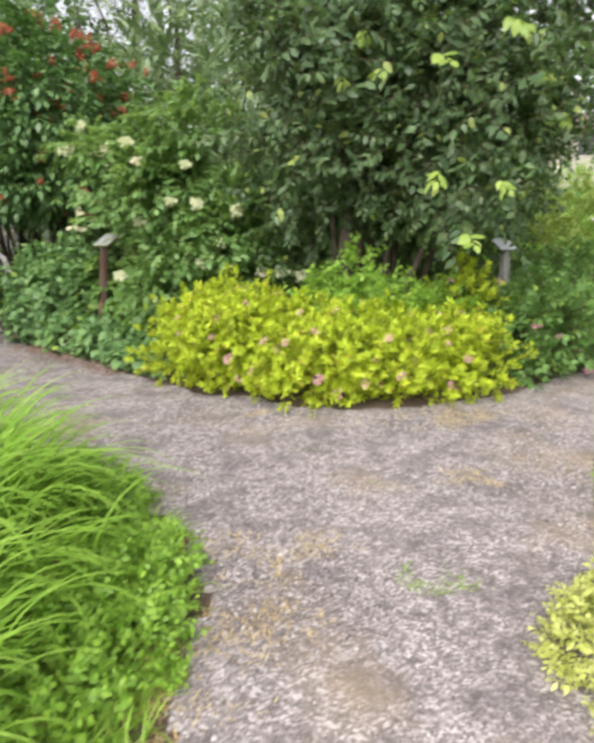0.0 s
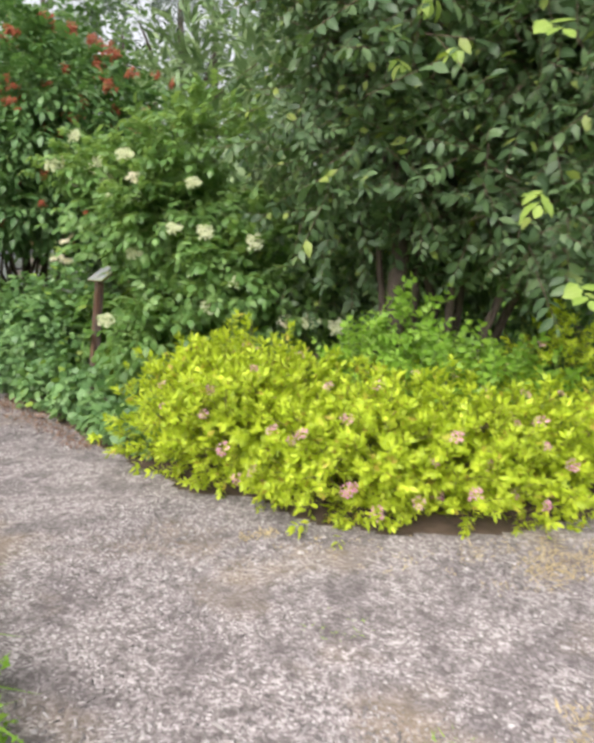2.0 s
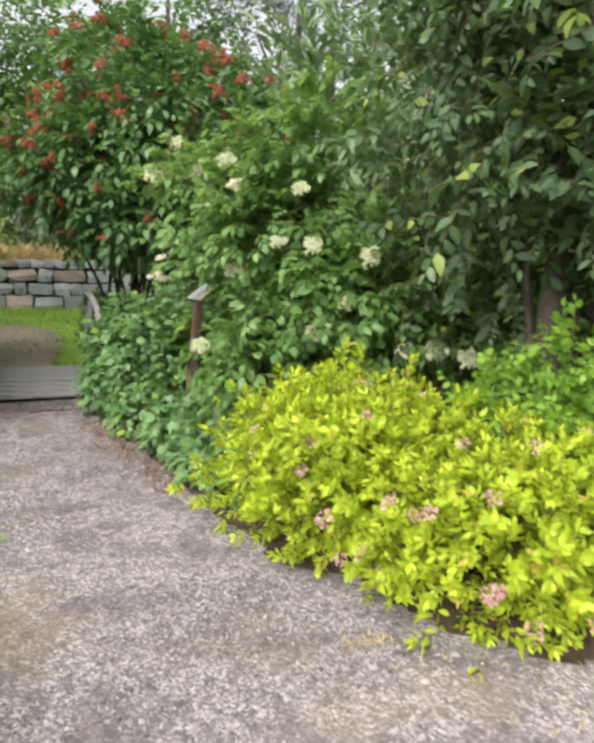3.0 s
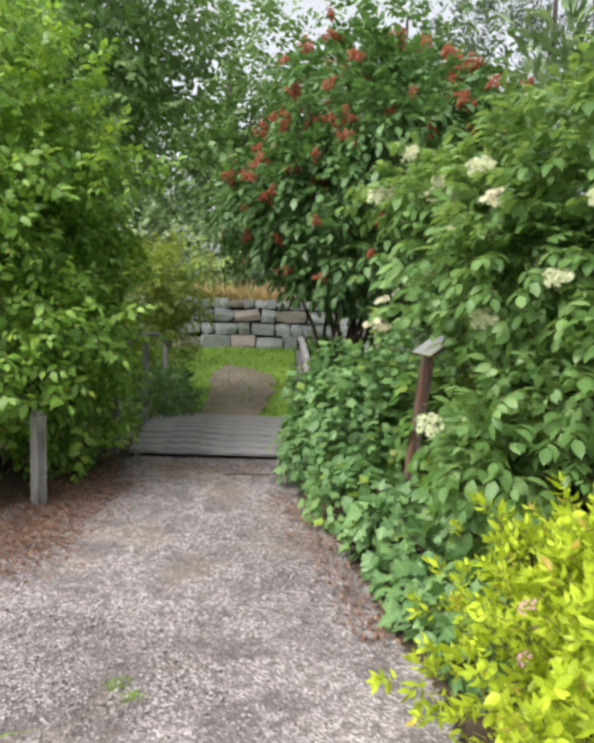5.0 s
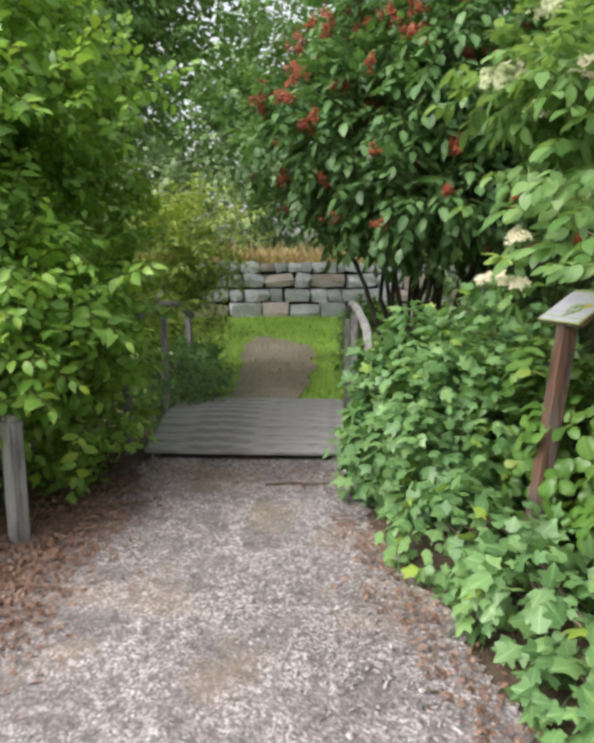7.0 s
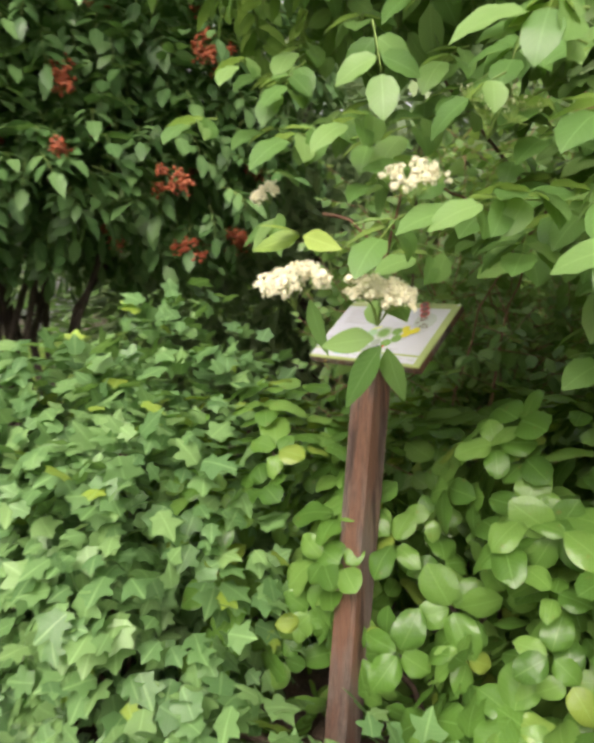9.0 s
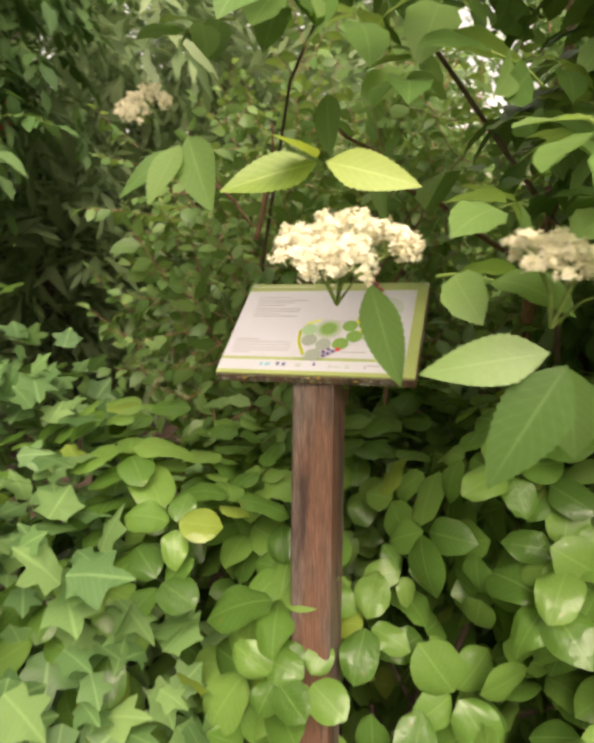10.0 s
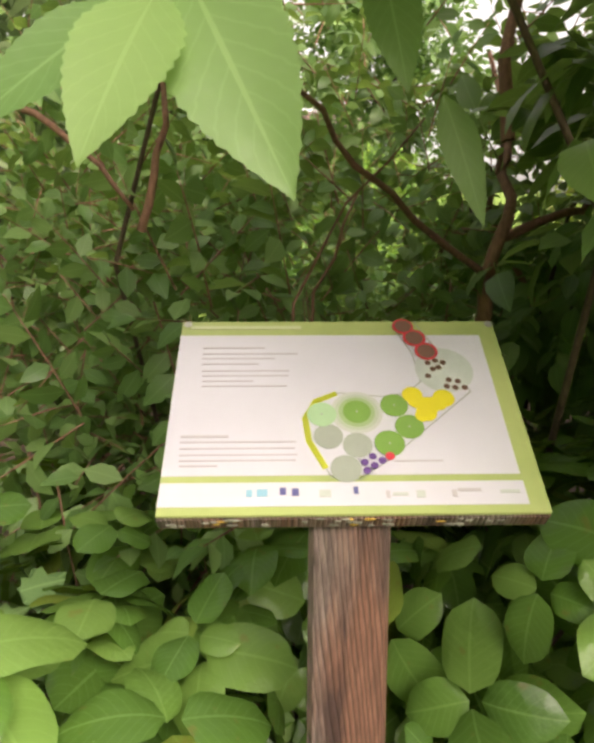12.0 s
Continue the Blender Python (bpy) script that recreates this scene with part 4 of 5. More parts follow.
def spirea():
    ob = thing("spirea_bush", (0.3, 5.2, 0), "low golden-leaved spirea bush with pink flower heads", "bush")
    inv = np.array([0.3, 5.2, 0])
    L = [(x - inv[0], y - inv[1], z, a, b, c) for x, y, z, a, b, c in SPIREA_LOBES]
    crown(ob, SH_SP, L, 4800, [SPIREA, TWIG], "foliage", (0.55, 1.15), up=0.3, wild=0.45, inner=0.6, rough=0.8, floor=0.05)
    g = np.random.default_rng(11)
    P, O = lobe_points(L, 700, g, inner=0.97, rough=0.8, floor=0.15)
    heads = [mesh_np("flower_head", *pompom(0.028, 40, s, 0.012)[:2], [PINK], None, pompom(0.028, 40, s, 0.012)[2]) for s in range(3)]
    k = 0
    for p, o in zip(P, O):
        if o[1] < 0.35 and k < 96:
            put("flower_head", heads[k % 3], ob, "small dusty pink flower head", Matrix.Translation(Vector(p) + Vector(o) * 0.11) @ frame_of(Vector((o[1], -o[0], 0.01)), Vector(o) + Vector((0, -0.3, 0.7))) @ Matrix.Scale(g.uniform(0.7, 1.3), 4))
            k += 1
    limbs(ob, (0, 0.1, 0), [(l[0], l[1], l[2]) for l in L], 0.012, TWIG, "stem")


spirea()


# ---- trees and shrubs ----
def big_tree():
    at = (0.75, 6.15)
    ob = thing("tree", (*at, 0), "dense dark green broadleaf tree with several dark stems", "tree")
    L = [(x - at[0], y - at[1], z, a, b, c) for x, y, z, a, b, c in
         [(0.5, 6.2, 2.6, 1.0, 1.0, 1.0), (1.5, 5.9, 2.4, 0.95, 0.9, 1.0), (1.0, 6.3, 3.6, 1.5, 1.2, 1.3), (2.1, 6.3, 3.0, 0.95, 1.0, 1.2), (1.2, 6.2, 5.0, 1.5, 1.3, 1.4), (0.2, 6.6, 3.9, 0.9, 1.0, 1.2), (1.2, 5.3, 1.75, 0.4, 0.35, 0.35), (2.4, 6.1, 2.4, 0.5, 0.5, 0.6), (1.6, 6.6, 1.8, 0.9, 0.7, 0.7), (0.3, 6.7, 1.7, 0.8, 0.6, 0.8), (1.1, 5.75, 1.95, 0.6, 0.4, 0.35), (0.3, 5.8, 2.15, 0.4, 0.35, 0.4), (1.0, 7.2, 1.2, 1.2, 0.4, 0.8)]]
    tp = [shoot(11, 0.36, 0.094, 0.046, 2, 40 + s, stem=0.003) for s in range(8)]
    crown(ob, tp, L, 6800, [TREELEAF, TWIG], "crown", (0.6, 1.3), up=-0.2, wild=0.6, inner=0.3, rough=0.6, gap=0.42)
    v, f, a, i = tube_tpl([(-0.15, -0.2, -0.1), (-0.22, -0.25, 0.5), (-0.28, -0.2, 1.2), (-0.2, 0, 2.2), (0, 0.1, 3.4), (0.2, 0.1, 5)], [0.085, 0.075, 0.068, 0.06, 0.045, 0.02], 10)
    put("trunk", mesh_np("trunk", v, f, [BARK]), ob)
    for k, (bx, by, tx, ty, tz) in enumerate([(-0.05, -0.15, -0.1, 0.0, 3.0), (0.08, 0.0, 0.6, 0.2, 3.2), (-0.1, 0.05, -0.6, 0.4, 3.0), (0.12, -0.1, 0.9, -0.3, 2.4), (0.0, -0.05, 0.3, -0.5, 2.6), (0.2, 0.15, 1.2, 0.3, 2.8), (-0.2, -0.1, -0.4, -0.1, 2.2)]):
        v, f, a, i = tube_tpl(limb_points((bx, by, -0.1), (tx, ty, tz), 60 + k, 0.06, 6), [0.045 - 0.005 * j for j in range(7)], 7)
        put("stem", mesh_np("stem", v, f, [BARK]), ob)
    big = [shoot(6, 0.2, 0.14, 0.085, 3, 80 + s, stem=0.003) for s in range(4)]
    g = np.random.default_rng(9)
    P = np.array([(0.56, 5.27, 2.89), (0.35, 5.2, 2.55), (0.7, 5.2, 2.6), (1.05, 4.95, 2.65), (1.55, 4.95, 2.9), (1.05, 4.7, 1.8), (1.56, 4.9, 1.75), (1.35, 4.95, 1.35), (2.2, 5.3, 2.3), (2.0, 5.2, 2.6)]) - np.array([*at, 0])
    D = np.stack([g.normal(size=10) * 0.4, -np.ones(10) * 0.6, -0.35 * np.ones(10)], 1)
    U = np.tile((0.0, -0.7, 0.8), (10, 1))
    for k in range(10):
        v, f, a, i = big[k % 4]
        put("young_shoot", mesh_np("young_shoot", v, f, [LIME, GREENSTEM], i, a), ob, "pale lime green young leaves", Matrix.Translation(P[k]) @ frame_of(D[k], U[k]) @ Matrix.Scale(g.uniform(0.65, 0.95), 4))


big_tree()


def floret_tpl(size):
    """A tiny five-petalled flower, face up."""
    V, F = [(0, 0, -0.1 * size)], []
    for k in range(5):
        a = 2 * math.pi * k / 5
        for da, r, z in ((-0.45, 0.75, 0.1), (0, 1.0, 0.02), (0.45, 0.75, 0.1)):
            V.append((size * r * math.cos(a + da), size * r * math.sin(a + da), z * size))
        n = 1 + 3 * k
        F += [(0, n, n + 1), (0, n + 1, n + 2)]
    F = np.array(F)
    return np.array(V, float), F, np.zeros((len(V), 3)), np.zeros(len(F), int)


def umbel_mesh(r, n, seed, tone=None, petal=0.055, bloom=1.0):
    """A broad flower cluster: five main rays that fork into smaller ones, each with a small dome of florets."""
    g = np.random.default_rng(seed)
    out, P, D = [], [], []
    for k in range(6):
        a, q = k * 1.26 + g.uniform(-0.2, 0.2), 0.12 if k == 5 else g.uniform(0.5, 0.72)
        hub = np.array([q * r * math.cos(a), q * r * math.sin(a), g.uniform(-0.1, 0.12) * r + 0.18 * r * (1 - q)])
        out.append(tube_tpl([(0, 0, -0.75 * r), hub * 0.4 + np.array([0, 0, -0.35 * r]), hub + np.array([0, 0, -0.12 * r])], [0.0016, 0.0013, 0.001], 3, 1))
        for j in range(20):
            b, w = g.uniform(0, 2 * math.pi), math.sqrt(g.random()) * 0.42 * r
            tip = hub + np.array([w * math.cos(b), w * math.sin(b), 0.14 * r * (1 - (w / (0.4 * r)) ** 2) + g.normal() * 0.06 * r])
            out.append(tube_tpl([hub + np.array([0, 0, -0.12 * r]), tip - np.array([0, 0, 0.02 * r])], [0.0008, 0.0005], 3, 1))
            if g.random() < bloom:
                m = max(3, n // 120)
                o = g.normal(size=(m, 3)) + np.array([0, 0, 0.9])
                o /= np.linalg.norm(o, axis=1, keepdims=True)
                P.append(tip + o * 0.1 * r * g.uniform(0.3, 1.5, (m, 1)))
                D.append(o)
    if P:
        P, D = np.concatenate(P), np.concatenate(D)
        side = np.cross(D, g.normal(size=D.shape))
        out.append(scatter([floret_tpl(petal * r), floret_tpl(petal * r * 0.7)], P, side, D + g.normal(size=D.shape) * 0.6, g.uniform(0.7, 1.4, len(P)), g))
    v, f, a, i = merge(out)
    return mesh_np("flower_umbel", v, f, [tone or CREAM, GREENSTEM], i, a)


def umbel(ob, p, facing, mesh, size, name="flower_umbel", label="flat cream flower cluster"):
    o = Vector(facing)
    put(name, mesh, ob, label, Matrix.Translation(p) @ o.to_track_quat("Z", "Y").to_matrix().to_4x4() @ Matrix.Scale(size, 4))


EL_AT = (-1.45, 7.35)


def elder():
    ob = thing("elder_bush", (*EL_AT, 0), "tall green elder bush with flat cream flower clusters", "bush")
    L = [(x - EL_AT[0], y - EL_AT[1], z, a, b, c) for x, y, z, a, b, c in
         [(-1.3, 6.9, 1.75, 0.6, 0.42, 0.6), (-0.8, 6.75, 1.35, 0.65, 0.5, 0.6), (-1.15, 6.95, 2.3, 0.72, 0.45, 0.45), (-2.0, 7.15, 2.2, 0.5, 0.4, 0.22), (-2.3, 7.3, 2.25, 0.33, 0.33, 0.22), (-1.0, 7.45, 1.4, 0.32, 0.3, 0.35), (-0.75, 7.8, 1.8, 0.28, 0.28, 0.28), (-1.2, 6.6, 0.8, 0.5, 0.35, 0.5), (-0.4, 6.9, 1.0, 0.6, 0.45, 0.5), (-1.5, 6.35, 0.75, 0.22, 0.2, 0.35), (-1.55, 6.55, 1.75, 0.3, 0.22, 0.4)]]
    tp = [pinnate(n, 0.08, 0.045, 3, 100 + s, 0.22) for s, n in enumerate((5, 5, 7, 5, 7, 3))]
    crown(ob, tp, L, 3700, [ELDER, GREENSTEM], "foliage", (0.7, 1.15), up=0.0, wild=0.4, inner=0.4, rough=0.7, face_up=1.5, gap=0.3)
    limbs(ob, (0.55, 0.35, -0.1), [(l[0], l[1] + 0.1, l[2]) for l in L[:7]], 0.011, TWIG, "stem", 5, 0.3)
    ms = [umbel_mesh(0.075, 900, s, CREAM if s == 1 else GREENCREAM, 0.1) for s in range(4)]
    C = [(-1.33, 6.73, 1.66), (-2.39, 7.16, 2.5), (-1.28, 6.5, 1.66), (-1.0, 6.35, 1.62), (-0.75, 6.35, 1.25), (-1.6, 6.5, 2.05), (-1.75, 6.7, 2.25), (-2.0, 6.75, 2.2), (-1.9, 6.8, 1.95), (-0.35, 6.35, 0.95), (-0.15, 6.4, 0.95), (0.05, 6.4, 0.9), (-1.78, 6.28, 0.92), (-2.45, 7.05, 2.25), (-1.1, 6.4, 2.0), (-2.35, 7.08, 2.46), (-2.48, 6.96, 2.2), (-2.33, 7.02, 2.07), (-2.02, 7.0, 2.08), (-1.75, 6.95, 1.9), (-1.85, 6.95, 2.3), (-2.15, 7.05, 2.2), (-1.6, 6.45, 1.45), (-0.6, 6.3, 1.55), (-0.95, 6.3, 1.05)]
    for k, p in enumerate(C):
        umbel(ob, Vector(p) - Vector((*EL_AT, 0)), (0.15, -0.8, 0.6), ms[k % 4], random.uniform(0.75, 1.1))
    near = [umbel_mesh(0.05, 2700, 50 + s, None, 0.062, 0.55 if s == 2 else 1.0) for s in range(3)]
    umbel(ob, Vector((-2.11, 6.79, 1.665)) - Vector((*EL_AT, 0)), (0.1, -0.6, 0.8), umbel_mesh(0.055, 500, 57, GREENCREAM, 0.04, 0.25), 1.2, label="bare green flower stalks after bloom")
    for k, (p, o, s) in enumerate([((-2.443, 6.86, 1.385), (-0.15, -0.35, 0.9), 1.3), ((-2.30, 6.73, 1.365), (0.1, -0.3, 0.9), 1.25), ((-2.27, 6.65, 1.53), (0, -0.5, 0.8), 0.95), ((-2.5, 7.3, 1.6), (-0.5, -0.6, 0.7), 0.8)]):
        umbel(ob, Vector(p) - Vector((*EL_AT, 0)), o, near[k % 3], s)
    g = np.random.default_rng(21)
    # leafy branch that hangs beside and over the board
    SP = [(-2.30, 6.70, 1.48), (-2.22, 6.62, 1.50), (-2.12, 6.6, 1.52), (-2.02, 6.66, 1.5), (-2.05, 6.55, 1.62), (-2.2, 6.7, 1.66), (-2.1, 6.75, 1.75), (-1.95, 6.6, 1.55), (-2.2, 6.8, 1.9), (-2.0, 6.7, 1.75), (-1.88, 6.6, 1.42), (-2.15, 6.75, 2.0), (-1.85, 6.7, 1.7), (-1.9, 6.55, 1.85), (-2.3, 6.8, 1.75), (-2.02, 6.48, 1.45), (-2.15, 6.5, 1.72), (-1.95, 6.8, 1.95),
          (-2.35, 7.15, 1.74), (-2.2, 7.0, 1.7), (-2.25, 7.2, 1.8), (-2.1, 7.1, 1.74), (-2.45, 7.05, 1.8), (-2.0, 7.0, 1.64), (-1.95, 7.15, 1.78), (-2.4, 7.25, 1.87), (-2.15, 7.25, 1.88), (-1.85, 6.9, 1.55), (-1.9, 7.1, 1.92), (-2.5, 7.2, 1.74), (-2.3, 7.05, 1.92), (-2.05, 6.95, 1.82), (-2.2, 6.9, 1.6), (-1.8, 6.75, 1.35), (-1.75, 6.9, 1.7), (-2.42, 6.98, 1.68), (-2.55, 7.1, 1.85),
          (-1.95, 6.8, 1.45), (-1.85, 6.95, 1.62), (-1.78, 6.8, 1.52), (-2.0, 6.85, 1.7), (-1.7, 6.95, 1.42), (-1.9, 6.72, 1.38), (-2.08, 6.9, 1.52), (-1.72, 6.75, 1.62)]
    fronds = [mesh_np("leaf", *(lambda q: (q[0], q[1], [ELDER, GREENSTEM], q[3], q[2]))(pinnate(n, 0.078, 0.052, 6, 300 + s, 0.22, 0.03))) for s, n in enumerate((5, 3, 5, 5))]
    SP += [(x + g.normal() * 0.07, y + 0.05 + g.normal() * 0.06, z + g.normal() * 0.06) for x, y, z in SP]
    for k, p in enumerate(SP):
        d = Vector((-0.5 + g.normal() * 0.35, -0.5 + g.normal() * 0.3, -0.1 + g.normal() * 0.2))
        put("leaf", fronds[k % 4], ob, "", Matrix.Translation(Vector(p) - Vector((*EL_AT, 0)) - d.normalized() * 0.08) @ frame_of(d, (-0.15, -0.6, 0.8)) @ Matrix.Scale(g.uniform(0.75, 1.05), 4))
    for p, tip, wide, tone in (((-2.468, 7.2, 1.545), (-2.472, 7.131, 1.449), 0.06, ELDER), ((-2.478, 7.205, 1.535), (-2.535, 7.19, 1.462), 0.05, ELDER), ((-2.485, 7.215, 1.53), (-2.56, 7.24, 1.475), 0.035, ELDER),
                               ((-2.21, 7.28, 1.64), (-2.24, 7.23, 1.54), 0.045, ELDER), ((-2.14, 7.26, 1.55), (-2.16, 7.2, 1.44), 0.035, ELDER),
                               ((-2.30, 6.73, 1.29), (-2.365, 6.755, 1.185), 0.06, ELDER), ((-2.29, 6.735, 1.285), (-2.265, 6.745, 1.19), 0.052, ELDER), ((-2.31, 6.74, 1.30), (-2.40, 6.80, 1.285), 0.045, ELDER), ((-2.41, 6.86, 1.36), (-2.385, 6.85, 1.255), 0.04, ELDER),
                               ((-2.425, 6.93, 1.475), (-2.52, 6.95, 1.455), 0.045, LIME), ((-2.42, 6.92, 1.475), (-2.36, 6.85, 1.45), 0.04, LIME), ((-2.425, 6.93, 1.48), (-2.50, 6.88, 1.50), 0.035, LIME)):
        d = Vector(tip) - Vector(p)
        v, f, a, i = leaf_tpl(d.length, wide, 31, 0.12, 0.12, 0.36, 0.006, 0.035, 0, 0.95, 2)
        put("leaf", mesh_np("leaf", v, f, [tone], None, a), ob, "large drooping leaf", Matrix.Translation(Vector(p) - Vector((*EL_AT, 0))) @ frame_of(d, (-0.75, -0.55, 0.35)))
    branches = [((-1.55, 7.53, 0.0), (-1.46, 7.55, 1.2), 0.022), ((-1.46, 7.55, 1.2), (-1.34, 7.57, 1.62), 0.018), ((-1.34, 7.57, 1.62), (-1.25, 7.62, 2.15), 0.016), ((-1.4, 7.555, 1.41), (-1.1, 7.35, 1.5), 0.012),
                ((-2.14, 7.75, 1.43), (-2.08, 7.77, 1.7), 0.007), ((-2.32, 7.93, 1.62), (-2.15, 7.75, 1.46), 0.007), ((-1.46, 7.55, 1.35), (-2.01, 7.62, 1.68), 0.008),
                ((-1.9, 7.74, 0.9), (-1.64, 7.59, 1.63), 0.0045), ((-1.76, 7.74, 0.9), (-1.66, 7.72, 1.51), 0.006), ((-1.2, 7.6, 0.2), (-1.0, 7.8, 1.9), 0.014)]
    for k, (a0, b0, r0) in enumerate(branches):
        off = Vector((*EL_AT, 0))
        v, f, a, i = tube_tpl(limb_points(Vector(a0) - off, Vector(b0) - off, 90 + k, 0.12, 8), [r0 * (1 - 0.07 * j) for j in range(9)], 7)
        put("branch", mesh_np("branch", v, f, [REDTWIG]), ob)


elder()


def red_elder():
    at = (-4.15, 9.75)
    ob = thing("red_elder_bush", (*at, 0), "tall dark green elder bush full of red berry clusters", "bush")
    L = [(x - at[0], y - at[1], z, a, b, c) for x, y, z, a, b, c in
         [(-4.5, 9.5, 2.6, 1.05, 0.9, 0.85), (-3.6, 9.6, 3.1, 1.0, 0.9, 1.0), (-4.3, 9.9, 3.7, 1.1, 0.9, 0.9), (-3.3, 9.8, 2.2, 0.8, 0.8, 0.75), (-5.1, 9.3, 2.7, 0.6, 0.6, 0.55), (-2.9, 9.9, 2.9, 0.7, 0.7, 0.9), (-4.1, 9.2, 2.0, 0.7, 0.5, 0.4)]]
    tp = [pinnate(n, 0.115, 0.056, 2, 200 + s, 0.4) for s, n in enumerate((5, 7, 5, 5))]
    crown(ob, tp, L, 4000, [REDELDER, GREENSTEM], "foliage", (0.75, 1.2), up=-0.15, wild=0.3, inner=0.45, rough=0.5, face_up=1.8)
    g = np.random.default_rng(31)
    for k in range(16):
        a = g.uniform(0, 2 * math.pi)
        v, f, _, _ = tube_tpl(limb_points((0.25 * math.cos(a), 0.25 * math.sin(a), -0.1), (g.uniform(-0.9, 0.9), g.uniform(-0.5, 0.5), g.uniform(2.2, 3.4)), k, 0.05, 6), [0.03 - 0.003 * j for j in range(7)], 6)
        put("stem", mesh_np("stem", v, f, [BARK]), ob)
    bv = np.array([(1, 0, 0), (-1, 0, 0), (0, 1, 0), (0, -1, 0), (0, 0, 1), (0, 0, -1)], float) * 0.0095
    bf = np.array([(0, 2, 4), (2, 1, 4), (1, 3, 4), (3, 0, 4), (2, 0, 5), (1, 2, 5), (3, 1, 5), (0, 3, 5)])
    meshes = []
    for s in range(4):
        gg = np.random.default_rng(s)
        n = 130
        lump = gg.normal(size=(7, 3)) * np.array([0.03, 0.03, 0.02]) + np.array([0, 0, 0.012]) * np.arange(7)[:, None]
        P = lump[gg.integers(0, 7, n)] + gg.normal(size=(n, 3)) * 0.0125
        V, F, A, I = scatter([(bv, bf, np.zeros((len(bv), 3)), np.zeros(len(bf), int))], P, gg.normal(size=(n, 3)), gg.normal(size=(n, 3)), gg.uniform(0.7, 1.1, n), gg)
        meshes.append(mesh_np("berry_truss", V, F, [BERRY], None, A))
    P, O = lobe_points(L, 1500, g, inner=0.97, rough=0.3, floor=1.6)
    k = 0
    for p, o in zip(P, O):
        if o[1] < 0.25 and k < 120 and g.random() < 0.25 + 0.5 * (p[2] > 3.0):
            tagged(put("berry_truss", meshes[k % 4], ob, "rust-red berry cluster", Matrix.Translation(Vector(p) + Vector(o) * 0.1) @ pose(0, 0, 0, g.uniform(-25, 25), g.uniform(-25, 25), g.uniform(0, 360)) @ Matrix.Scale(g.uniform(0.9, 1.6), 4)), kind="stuff")
            k += 1


red_elder()


def hedge_shrub():
    at = (-5.7, 6.3)
    ob = thing("hedge_shrub", (*at, 0), "tall bright green leafy shrub overhanging the path", "bush")
    L = [(x - at[0], y - at[1], z, a, b, c) for x, y, z, a, b, c in
         [(-5.3, 5.9, 1.2, 0.65, 0.6, 0.9), (-5.7, 6.9, 0.9, 0.55, 0.6, 0.8), (-5.4, 6.2, 2.2, 0.7, 0.8, 0.8), (-5.9, 7.1, 1.7, 0.5, 0.6, 0.7), (-5.8, 5.2, 1.4, 0.7, 0.8, 1.1), (-5.9, 6.1, 3.1, 0.8, 0.8, 0.9), (-5.0, 5.2, 0.6, 0.4, 0.4, 0.5), (-6.2, 6.9, 2.7, 0.7, 0.8, 0.9), (-6.2, 4.6, 1.8, 0.8, 0.9, 1.2), (-5.15, 6.55, 0.55, 0.35, 0.35, 0.5), (-4.82, 6.0, 0.95, 0.28, 0.24, 0.3), (-4.95, 6.5, 1.25, 0.35, 0.35, 0.4)]]
    tp = [shoot(9, 0.27, 0.095, 0.052, 2, 400 + s) for s in range(8)]
    crown(ob, tp, L, 5600, [HEDGE, TWIG], "foliage", (0.6, 1.25), up=-0.05, wild=0.75, inner=0.45, rough=0.75, gap=0.5)
    limbs(ob, (0, 0, -0.1), [(l[0], l[1], l[2]) for l in L], 0.035, BARK, "stem", 7)


hedge_shrub()


